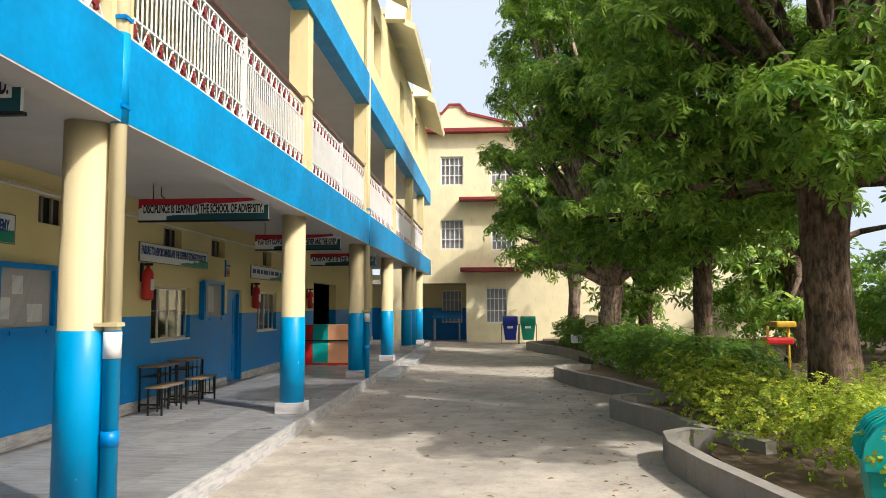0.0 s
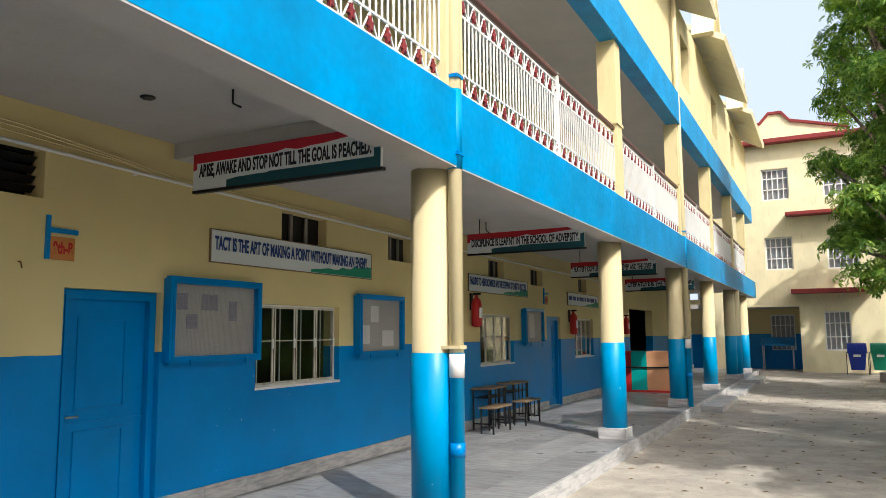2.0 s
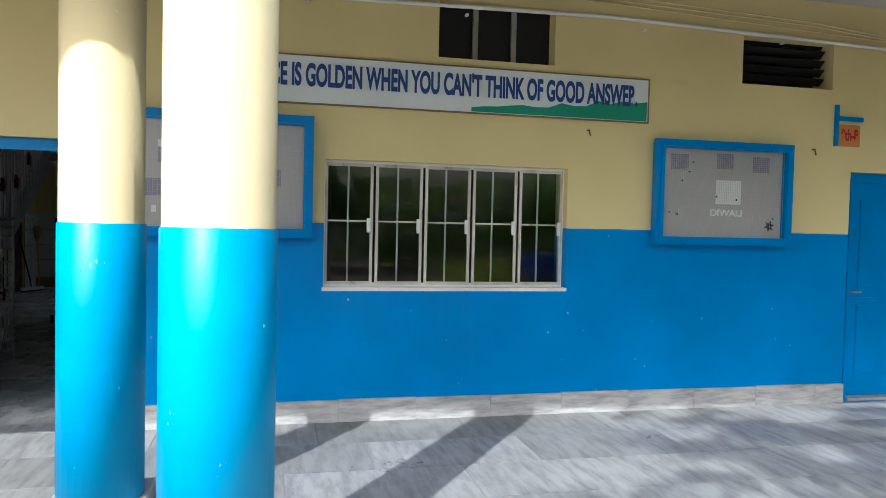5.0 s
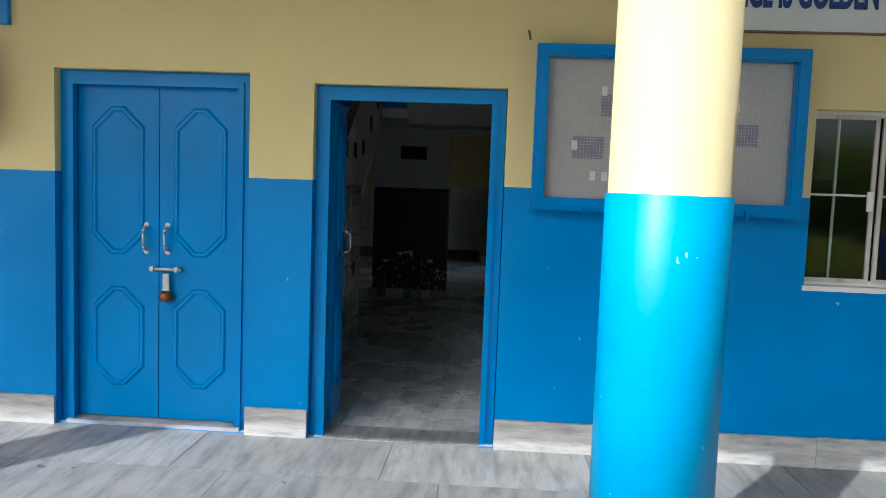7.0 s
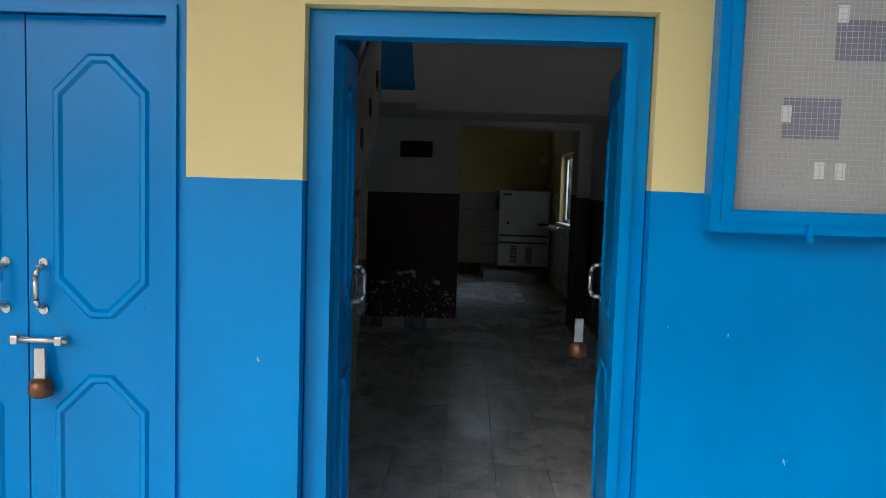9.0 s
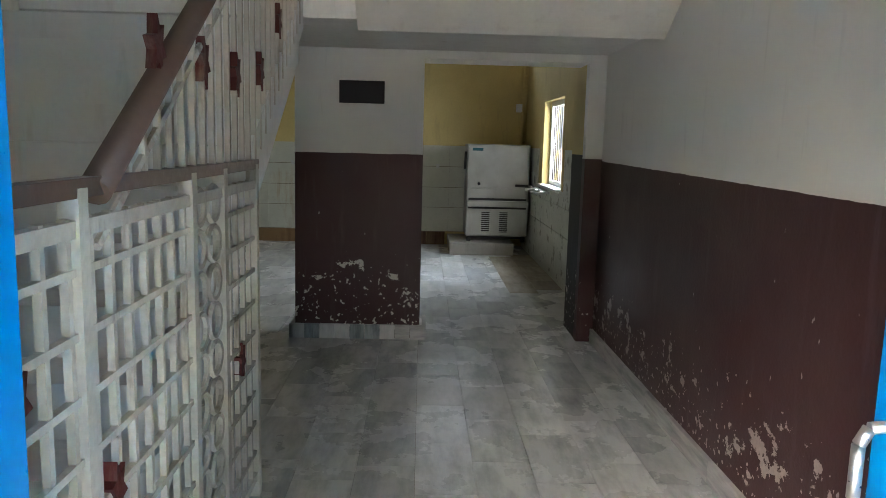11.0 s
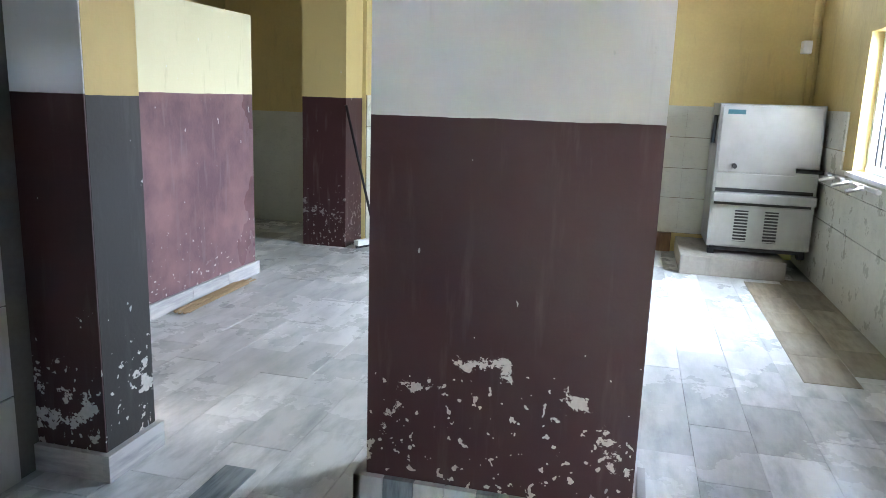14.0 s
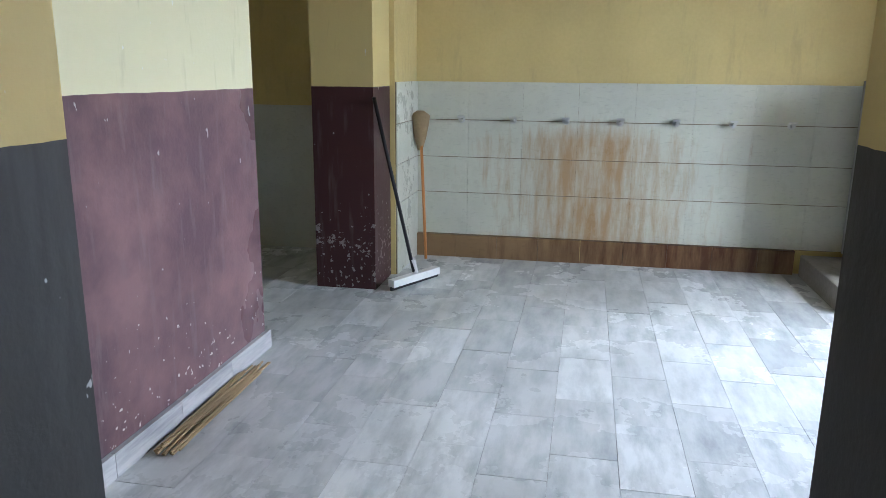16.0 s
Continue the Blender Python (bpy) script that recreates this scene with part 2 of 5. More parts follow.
worn = blend(nt, lk, ramp(nt, lk, wobble(nt, lk, co, 38.0, 3.0, 0.6), 0.62, 0.7, 0.0, 0.6), worn, (0.10, 0.09, 0.075))
lk.new(worn, b.inputs["Base Color"])
M_SOIL = paint("dry_soil", (0.10, 0.07, 0.045), 0.95, 0.3, 12.0, 0.8)
def bark(name, ridge, furrow):
    """Rough upright-fissured bark with pale patches."""
    m, nt, lk, b = shader(name, 0.9)
    co = coords(nt)
    crack = wobble(nt, lk, co, 9.0, 6.0, 0.7, (1.6, 1.6, 0.55))
    patch = wobble(nt, lk, co, 2.2, 4.0)
    col = blend(nt, lk, ramp(nt, lk, crack, 0.40, 0.62), furrow, ridge)
    col = blend(nt, lk, ramp(nt, lk, patch, 0.52, 0.7, 0.0, 0.5), col, tuple(min(1.0, c * 1.5 + 0.03) for c in ridge))
    lk.new(col, b.inputs["Base Color"])
    relief(nt, lk, b, crack, 1.0, 0.05)
    return m


M_BARK = bark("brown_bark", (0.20, 0.135, 0.09), (0.045, 0.03, 0.02))
M_PALEBARK = bark("pale_bark", (0.36, 0.27, 0.20), (0.11, 0.075, 0.055))
M_FARPANE = paint("curtained_pane", (0.30, 0.31, 0.33), 0.15, 0.25, 3.0, 0.0)
# The shade of unlit rooms is put into this plaster's colour.
M_ROOMSHADE = paint("shaded_room_plaster", (0.10, 0.10, 0.095), 0.8, 0.1)
def stained_tile(name, base, rust, middle, reach, top, amount, rough=0.25):
    """Glazed stone tile with dash marks and rust that ran down below the taps."""
    m, nt, lk, b = shader(name, rough)
    co = coords(nt)
    sep = nt.new("ShaderNodeSeparateXYZ")
    lk.new(co, sep.inputs[0])
    big = wobble(nt, lk, co, 1.6, 5.0, 0.6)
    turn = nt.new("ShaderNodeMapping")
    turn.inputs["Rotation"].default_value = (radians(38), 0, 0)
    turn.inputs["Scale"].default_value = (16.0, 16.0, 60.0)
    lk.new(co, turn.inputs["Vector"])
    dash = wobble(nt, lk, turn.outputs[0], 1.0, 2.0, 0.5)
    col = blend(nt, lk, ramp(nt, lk, big, 0.3, 0.7), tuple(c * 0.85 for c in base), base)
    col = blend(nt, lk, ramp(nt, lk, dash, 0.60, 0.70, 0.0, 0.25), col, tuple(c * 0.55 for c in base))
    run = wobble(nt, lk, co, 3.2, 6.0, 0.65, (1.0, 3.2, 0.55))
    near = ramp(nt, lk, maths(nt, lk, "ABSOLUTE", maths(nt, lk, "SUBTRACT", sep.outputs["Y"], middle)), 0.1, reach, 0.26, -0.2)
    below = ramp(nt, lk, sep.outputs["Z"], top - 0.15, top + 0.15, 0.0, -0.4)
    how = ramp(nt, lk, maths(nt, lk, "ADD", maths(nt, lk, "ADD", run, near), below), 0.50, 0.84, 0.0, amount)
    col = blend(nt, lk, how, col, rust)
    grime = wobble(nt, lk, co, 6.0, 6.0, 0.7)
    col = blend(nt, lk, ramp(nt, lk, grime, 0.52, 0.72, 0.0, 0.2), col, tuple(c * 0.6 for c in base))
    lk.new(col, b.inputs["Base Color"])
    lk.new(ramp(nt, lk, grime, 0.3, 0.7, rough * 0.8, rough * 1.8), b.inputs["Roughness"])
    relief(nt, lk, b, dash, 0.12, 0.002)
    return m


M_TILEWALL = stained_tile("cream_glazed_tile", (0.56, 0.56, 0.47), (0.34, 0.17, 0.04), -2.55, 1.5, 1.2, 0.75)
M_GROUT = paint("brown_grout", (0.17, 0.12, 0.07), 0.9, 0.3, 20.0)
M_TROUGH = stained_tile("rust_run_stone", (0.24, 0.15, 0.075), (0.07, 0.024, 0.008), -1.7, 3.0, 1.2, 1.0, 0.4)
M_RUST = paint("rust_stained_stone", (0.20, 0.085, 0.03), 0.6, 0.35, 12.0, 0.3)
M_CORR = marble("grey_striped_marble", (0.30, 0.305, 0.31), (0.14, 0.145, 0.15), 0.32, 0.35)
M_SKIRT = marble("pale_striped_marble", (0.50, 0.49, 0.48), (0.27, 0.27, 0.28), 0.35, 0.15, (1.0, 1.5, 9.0), 0.15)
M_HALLTILE = marble("dull_white_marble", (0.72, 0.73, 0.72), (0.42, 0.44, 0.44), 0.22, 0.42, (1.0, 3.0, 1.0), 0.3)
M_PLINTHDARK = marble("blue_grey_marble", (0.34, 0.39, 0.41), (0.10, 0.13, 0.15), 0.3, 0.3, (1.0, 6.0, 1.0), 0.15)
M_GLASS = pane_glass("window_glass")
M_HANDRAIL = paint("brown_wooden_rail", (0.13, 0.09, 0.075), 0.35, 0.2)
M_STAIRTILE = paint("dull_white_tile", (0.62, 0.62, 0.58), 0.4, 0.1, 6.0, 0.05, stains=0.35, stain=(0.3, 0.27, 0.2))
M_ROPE = paint("straw_bristles", (0.34, 0.24, 0.13), 0.9, 0.3)
M_CAP = paint("copper_brown_lock", (0.20, 0.09, 0.05), 0.35, 0.15, metal=0.6)


def foliage(name, dark, light, rough=0.45):
    m, nt, lk, b = shader(name, rough)
    geo = nt.new("ShaderNodeNewGeometry")
    far = wobble(nt, lk, geo.outputs["Position"], 0.9)
    spray = wobble(nt, lk, geo.outputs["Position"], 2.6, 2.0)
    mixed = maths(nt, lk, "ADD", maths(nt, lk, "MULTIPLY", spray, 2.2), maths(nt, lk, "MULTIPLY", geo.outputs["Random Per Island"], 0.45))
    col = blend(nt, lk, ramp(nt, lk, mixed, 1.05, 1.75), dark, light)
    col = blend(nt, lk, ramp(nt, lk, far, 0.35, 0.7, 0.0, 0.25), col, tuple(c * 0.55 for c in dark))
    lk.new(col, b.inputs["Base Color"])
    thin = nt.new("ShaderNodeBsdfTranslucent")
    lk.new(blend(nt, lk, 0.5, col, (0.30, 0.48, 0.03)), thin.inputs["Color"])
    mix = nt.new("ShaderNodeMixShader")
    mix.inputs[0].default_value = 0.45
    lk.new(b.outputs[0], mix.inputs[1])
    lk.new(thin.outputs[0], mix.inputs[2])
    lk.new(mix.outputs[0], nt["Material Output"].inputs["Surface"])
    return m


M_LEAF = foliage("glossy_whorled_leaves", (0.05, 0.15, 0.018), (0.42, 0.58, 0.10), 0.36)
M_HEDGE = foliage("yellow_green_hedge_leaves", (0.16, 0.25, 0.02), (0.58, 0.60, 0.07))
M_YELLOW = paint("yellow_paint", (0.55, 0.34, 0.03), 0.4, 0.1)
# Emission for the sheet added to brighten the low sky.
M_HAZE, nt, lk, b = shader("glowing_haze_sheet", 1.0)
b.inputs["Base Color"].default_value = (0, 0, 0, 1)
b.inputs["Emission Color"].default_value = (0.80, 0.88, 1.0, 1)
b.inputs["Emission Strength"].default_value = 0.85
M_SHRUB = foliage("dark_shrub_leaves", (0.05, 0.12, 0.02), (0.13, 0.24, 0.035))


# ---- mesh helpers ----
def box(bm, x0, x1, y0, y1, z0, z1, bevel=0.0):
    vs = [bm.verts.new((x, y, z)) for z in (z0, z1) for y in (y0, y1) for x in (x0, x1)]
    fs = [bm.faces.new([vs[i] for i in q]) for q in ((0, 2, 3, 1), (4, 5, 7, 6), (0, 1, 5, 4), (2, 6, 7, 3), (0, 4, 6, 2), (1, 3, 7, 5))]
    if bevel:
        bmesh.ops.bevel(bm, geom=list({e for f in fs for e in f.edges}), offset=bevel, segments=2, affect="EDGES", profile=0.6)
    return bm


def tube(bm, a, b, r, n=10, r2=None, caps=True):
    a, b = Vector(a), Vector(b)
    r2 = r if r2 is None else r2
    q = (b - a).to_track_quat("Z", "Y")
    rings = []
    for p, rad in ((a, r), (b, r2)):
        rings.append([bm.verts.new(p + q @ Vector((rad * math.cos(2 * math.pi * i / n), rad * math.sin(2 * math.pi * i / n), 0))) for i in range(n)])
    for i in range(n):
        f = bm.faces.new((rings[0][i], rings[0][(i + 1) % n], rings[1][(i + 1) % n], rings[1][i]))
        f.smooth = n > 6
    if caps:
        bm.faces.new(rings[0][::-1])
        bm.faces.new(rings[1])
    return bm


def lathe(bm, cx, cy, profile, n=24):
    """A turned body: profile rows of (radius, height)."""
    rings = [[bm.verts.new((cx + r * math.cos(2 * math.pi * i / n), cy + r * math.sin(2 * math.pi * i / n), z)) for i in range(n)] for r, z in profile]
    for a, b in zip(rings, rings[1:]):
        for i in range(n):
            f = bm.faces.new((a[i], a[(i + 1) % n], b[(i + 1) % n], b[i]))
            f.smooth = True
    bm.faces.new(rings[0][::-1])
    bm.faces.new(rings[-1])
    return bm


def prism(bm, pts, axis, d0, d1):
    """A flat outline pushed along an axis; pts are the two other coordinates in order."""
    def at(p, d):
        return {"x": (d, p[0], p[1]), "y": (p[0], d, p[1]), "z": (p[0], p[1], d)}[axis]
    a = [bm.verts.new(at(p, d0)) for p in pts]
    b = [bm.verts.new(at(p, d1)) for p in pts]
    n = len(pts)
    fs = [bm.faces.new(a), bm.faces.new(b[::-1])] + [bm.faces.new((a[i], b[i], b[(i + 1) % n], a[(i + 1) % n])) for i in range(n)]
    bmesh.ops.recalc_face_normals(bm, faces=fs)
    return bm


def mesh_of(name, bm, material):
    me = bpy.data.meshes.new(name)
    bmesh.ops.recalc_face_normals(bm, faces=bm.faces[:])
    bm.to_mesh(me)
    bm.free()
    me.materials.append(material)
    return me


def part(name, bm, material, parent, label=""):
    ob = new(name, mesh_of(name, bm, material))
    ob.parent = parent
    if label:
        tagged(ob, label)
    return ob


def solid(name, bm, material, label, category, group="", kind=""):
    return tagged(new(name, mesh_of(name, bm, material)), label, category, group, kind)


def thing(name, label, category, group="", kind="", at=None):
    ob = new(name)
    if at:
        ob.location = at
        bpy.context.view_layer.update()
    return tagged(ob, label, category, group, kind)


def B():
    return bmesh.new()


def holed(bm, u0, u1, z0, z1, d0, d1, holes, axis="x"):
    """A wall of boxes with rectangular openings; holes are (u0, u1, z0, z1)."""
    us = sorted({u0, u1, *(h[0] for h in holes), *(h[1] for h in holes)})
    us = [u for u in us if u0 <= u <= u1]
    for a, b in zip(us, us[1:]):
        mid = (a + b) / 2
        cuts = sorted((h[2], h[3]) for h in holes if h[0] < mid < h[1])
        z = z0
        for c, d in cuts + [(z1, z1)]:
            if c - z > 0.001:
                if axis == "x":
                    box(bm, d0, d1, a, b, z, c)
                else:
                    box(bm, a, b, d0, d1, z, c)
            z = d
    return bm


def star(bm, cy, cz, w, h, x0, x1, axis="x"):
    """A cast six-pointed ornament with stubby arms."""
    pts = []
    for k in range(12):
        a = math.pi * k / 6 + math.pi / 12
        q = 1.0 if k % 2 == 0 else 0.5
        pts.append((cy + w * q * math.cos(a), cz + h * q * math.sin(a)))
    return prism(bm, pts, axis, x0, x1)


# ---- large structure: the long block ----
YN, YF = -9.0, 37.0
CLOSED, OPENDOOR, D9, D8 = (-3.235, -2.08, 0.0, 2.10), (-1.71, -0.62, 0.0, 2.05), (5.675, 6.68, 0.0, 2.06), (17.45, 18.4, 0.0, 2.02)
WINS = [(1.05, 2.99, 1.02, 1.985), (8.0, 9.56, 1.08, 2.0), (13.9, 15.5, 1.08, 2.0), (19.5, 21.1, 1.05, 2.0)]
VENTS = [(1.9, 2.85, 2.8, 3.24), (4.55, 5.45, 2.77, 3.17), (8.4, 9.27, 2.74, 3.1), (10.75, 11.4, 2.72, 3.08), (14.3, 15.05, 2.69, 3.04), (16.5, 17.25, 2.67, 3.02), (19.9, 20.6, 2.67, 3.02)]
FAR_OPEN = (25.2, 28.6, 0.0, 2.4)
wall = tagged(new("wall_west", mesh_of("wall_west", holed(B(), YN, YF, -0.3, 3.72, -0.25, 0.0, [CLOSED, OPENDOOR, D9, D8, FAR_OPEN] + WINS + VENTS), M_WALL)),
              "corridor wall painted blue below and cream above", "wall", kind="structure")
# The first opening is added out of view, letting daylight down the stairwell.
solid("wall_upper", holed(B(), YN, YF, 3.72, 6.9, -0.25, 0.0, [(-2.6, -0.9, 4.3, 5.5)] + [(y, y + 1.6, 4.6, 5.9) for y in range(4, 34, 5)]), M_CREAM, "cream plaster wall of the upper gallery", "wall", kind="structure")
floor = tagged(new("floor_corridor", mesh_of("floor_corridor", box(B(), -0.25, 2.78, YN, YF, -0.6, -0.02), M_CONC)), "raised corridor floor paved with grey marble slabs", "floor", kind="structure")
BAY = 6.78  # the near bay has a higher ceiling, closed by a cross beam
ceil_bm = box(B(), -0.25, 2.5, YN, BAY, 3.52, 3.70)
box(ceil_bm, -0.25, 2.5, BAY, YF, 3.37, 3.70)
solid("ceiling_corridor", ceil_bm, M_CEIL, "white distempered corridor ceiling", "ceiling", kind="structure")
solid("trim_band_lower", prism(B(), [(YN, 3.294), (0.4, 3.294), (7.45, 3.10), (YF, 3.10), (YF, 3.78), (YN, 3.78)], "x", 2.5, 2.8), M_BAND, "blue painted edge beam with weathered paint", "edge beam", kind="structure")
solid("trim_band_underside", prism(B(), [(YN, 3.279), (0.4, 3.279), (7.45, 3.085), (YF, 3.085), (YF, 3.10), (7.45, 3.10), (0.4, 3.294), (YN, 3.294)], "x", 2.496, 2.797), M_CEIL, "white underside of the edge beam", "edge beam", kind="structure")
solid("ceiling_gallery", box(B(), -0.25, 2.5, YN, YF, 6.75, 7.0), M_CEIL, "grey-white gallery ceiling", "ceiling", kind="structure")
solid("trim_band_upper", box(B(), 2.5, 2.8, YN, YF, 6.42, 7.15), M_BAND, "blue painted upper edge beam", "edge beam", kind="structure")
TOPWIN = [(y, y + 1.2, 7.9, 9.2) for y in (9.0, 14.0, 20.5, 26.0, 31.0)]
solid("wall_top_storey", holed(B(), YN, YF, 7.15, 9.85, 2.35, 2.66, TOPWIN), M_CREAM, "pale cream top storey wall", "wall", kind="structure")
bm = B()
for a, b in ((YN, 21.5), (23.0, 29.6), (31.0, YF)):
    prism(bm, [(3.45, 9.75), (3.5, 9.9), (0.2, 11.6), (-3.0, 11.6), (-3.0, 11.45), (0.2, 11.45)], "y", a, b)
solid("roof_long", bm, M_PALE, "pitched pale roof with deep eaves", "roof", kind="structure")
bm = B()
for a, b in ((23.0, 25.0), (31.0, 33.0)):
    prism(bm, [(a - 0.2, 10.0), (a + 1.0, 11.9), (b + 0.2, 10.0), (b + 0.05, 9.95), (a + 1.0, 11.7), (a - 0.05, 9.95)], "x", 2.6, 3.2)
solid("roof_gable", bm, M_PALE, "small pale roof gables", "roof", kind="structure")
solid("wall_end_near", box(B(), -14.0, 2.6, YN - 0.3, YN, -0.3, 11.0), M_CREAM, "cream end wall of the block", "wall", kind="structure")
# Added to block bright sky behind the far opening.
solid("wall_end_far", box(B(), -7.3, -0.25, YF - 0.2, YF, -0.3, 11.0), M_ROOMSHADE, "dark end wall added to keep the sky out of the classrooms", "wall", kind="structure")
# Rooms are closed in and coloured dark so their openings look unlit.
solid("wall_back_block", holed(B(), 0.6, YF, -0.3, 11.0, -7.3, -7.0, []), M_ROOMSHADE, "plain back wall of the classrooms", "wall", kind="structure")
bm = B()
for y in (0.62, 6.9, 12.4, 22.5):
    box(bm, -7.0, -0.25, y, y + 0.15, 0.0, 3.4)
solid("wall_classroom", bm, M_ROOMSHADE, "classroom cross walls", "wall", kind="structure")
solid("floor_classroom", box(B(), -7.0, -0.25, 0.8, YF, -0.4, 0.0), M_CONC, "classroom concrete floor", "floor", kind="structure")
solid("ceiling_classroom", box(B(), -7.0, -0.25, 0.3, YF, 3.4, 3.7), M_ROOMSHADE, "classroom ceiling", "ceiling", kind="structure")


def round_column(cx, cy, r, height=3.1, base=True, label="round column painted blue below and cream above"):
    t = thing("column", label, "column", "corridor columns", at=(cx, cy, 0))
    t.location = (0, 0, 0)
    part("shaft", lathe(B(), cx, cy, [(r + 0.008, 0.16), (r + 0.008, 1.485), (r, 1.492), (r, height)], 32), M_COL, t)
    if base:
        part("base", box(B(), cx - r - 0.03, cx + r + 0.03, cy - r - 0.03, cy + r + 0.03, 0.0, 0.17, 0.008), M_SKIRT, t, "striped marble column base")
    return t


ROWS_Y = [7.45, 13.5, 19.1, 24.2, 29.4, 34.0]
for y in ROWS_Y:
    round_column(2.5, y, 0.185)
round_column(2.62, 29.9, 0.185)
round_column(2.72, 0.475, 0.205, 3.28)
round_column(1.77, -0.125, 0.19, 3.52)
for y in (-4.6,):
    round_column(2.4, y, 0.19, 3.4)
bm = B()
for y in ROWS_Y + [0.4]:
    box(bm, 2.44, 2.74, y - 0.17, y + 0.17, 3.78, 6.42)
    box(bm, 2.42, 2.76, y - 0.19, y + 0.19, 5.0, 5.05)
solid("column_upper", bm, M_CREAM, "square cream gallery columns", "column", kind="structure")


def drain_pipe(x, y, z0, z1, lower):
    t = thing("drain_pipe", "painted drain pipe strapped beside a column", "pipe", "drain pipes")
    part("pipe", tube(B(), (x, y, z0), (x, y, z1), 0.062, 16), M_COL, t)
    for z in (1.52, 3.2, 3.9):
        part("strap", box(B(), x - 0.2, x + 0.07, y - 0.075, y + 0.05, z, z + 0.03), M_COL if z < 3 else M_BLUE, t)
    part("socket", tube(B(), (x, y, lower), (x, y, lower + 0.2), 0.068, 16), M_WHITE, t, "white unpainted pipe collar")
    part("socket", tube(B(), (x, y, 0.62), (x, y, 0.74), 0.068, 16), M_BLUE, t)
    part("band", tube(B(), (x, y, 3.08), (x, y, 3.8), 0.068, 16), M_BAND, t)
    return t


drain_pipe(2.755, 7.405, -0.2, 9.7, 1.28)
drain_pipe(2.755, 19.05, -0.2, 9.7, 1.28)

# skirting and steps of the corridor
solid("trim_step_face", box(B(), 2.78, 2.815, YN, 36.0, -0.22, -0.004), M_SKIRT, "marble facing of the corridor step", "step", kind="structure")
for y0, y1 in ((20.0, 23.2), (24.9, 28.5), (30.2, 33.0)):
    solid("step", box(B(), 2.82, 3.3, y0, y1, -0.25, -0.07, 0.01), M_SKIRT, "low marble step along the corridor", "step", "corridor steps", kind="structure")

# ---- ground ----
solid("ground", box(B(), -400, 400, -400, 400, -1.2, -0.21), M_YARD, "worn grey concrete yard", "ground", kind="structure")


def kerb(bm, pts, w, h):
    """A low wall along a bent line."""
    n = len(pts)
    side = []
    for i, p in enumerate(pts):
        a, b = Vector(pts[max(0, i - 1)]), Vector(pts[min(n - 1, i + 1)])
        d = (b - a).normalized()
        side.append(Vector((d.y, -d.x)) * w)
    rows = []
    for p, s in zip(pts, side):
        q = Vector(p)
        rows.append([bm.verts.new((q.x, q.y, -0.25)), bm.verts.new((q.x, q.y, h)), bm.verts.new((q.x + s.x, q.y + s.y, h)), bm.verts.new((q.x + s.x, q.y + s.y, -0.25))])
    for a, b in zip(rows, rows[1:]):
        for i in range(3):
            bm.faces.new((a[i], b[i], b[i + 1], a[i + 1]))
    bm.faces.new(rows[0])
    bm.faces.new(rows[-1][::-1])
    return bm


KERBS = [[(8.9, 2.0), (8.35, 5.0), (8.0, 8.0), (7.72, 9.6), (7.62, 10.6), (7.72, 11.3), (8.05, 11.6), (8.5, 11.5), (8.8, 11.2)],
         [(8.7, 10.6), (8.25, 11.7), (8.0, 13.2), (7.75, 14.0), (7.58, 14.5), (7.7, 14.95), (8.1, 15.2), (8.6, 15.1)],
         [(8.8, 14.6), (8.35, 16.4), (8.05, 17.8), (7.6, 18.9), (7.28, 20.2), (7.2, 20.9), (7.5, 21.5), (8.2, 21.6)],
         [(8.9, 22.0), (8.6, 26.0), (8.1, 29.5), (7.5, 31.0), (7.1, 33.2), (7.3, 34.0), (8.4, 34.2)]]
for pts in KERBS:
    fine = []
    for a, b in zip(pts, pts[1:]):
        for k in range(4):
            fine.append(tuple(Vector(a).lerp(Vector(b), k / 4)))
    fine.append(pts[-1])
    solid("planter_wall", kerb(B(), fine, 0.16, 0.12), M_CONC, "low curved weathered concrete planter wall", "planter wall", "planter walls", kind="structure")
solid("planter_soil", prism(B(), [(8.5, -30), (60, -30), (60, 45), (8.2, 45), (8.2, 30), (8.75, 24), (7.6, 20.6), (8.3, 17.5), (8.6, 15.5), (8.0, 14.5), (8.5, 12), (8.1, 10.6), (8.2, 8.2), (8.8, 4)], "z", -0.25, -0.02), M_SOIL,
      "dry planted soil with fallen leaves", "soil", kind="structure")

# ---- far building across the yard's end ----
far = thing("house", "three-storey cream school building with barred windows", "building")
FH = [(3.14, 4.30, 7.71, 9.19), (3.14, 4.30, 4.45, 5.95), (5.7, 6.95, 4.4, 5.75), (5.7, 6.95, 7.71, 9.19), (5.4, 6.45, 0.75, 2.5), (10.0, 11.2, 4.4, 5.75), (10.0, 11.2, 7.7, 9.2), (1.5, 4.42, -0.3, 2.75)]
part("wall", holed(B(), 0.5, 22.0, -0.3, 10.35, 39.0, 39.4, FH, "y"), M_PALE, far)
part("porch_wall", holed(B(), -1.0, 4.6, -0.3, 3.3, 42.0, 42.3, [(3.0, 4.1, 0.7, 2.45)], "y"), M_WALL, far)
part("porch_side", box(B(), 4.45, 4.6, 39.4, 42.0, -0.3, 3.3), M_WALL, far)
part("porch_ceiling", box(B(), -1.0, 4.45, 39.4, 42.0, 2.75, 2.95), M_CEIL, far)
part("roof_edge", box(B(), 0.3, 22.2, 38.5, 39.5, 10.35, 10.55, 0.02), M_DARKRED, far, "dark red roof edge")
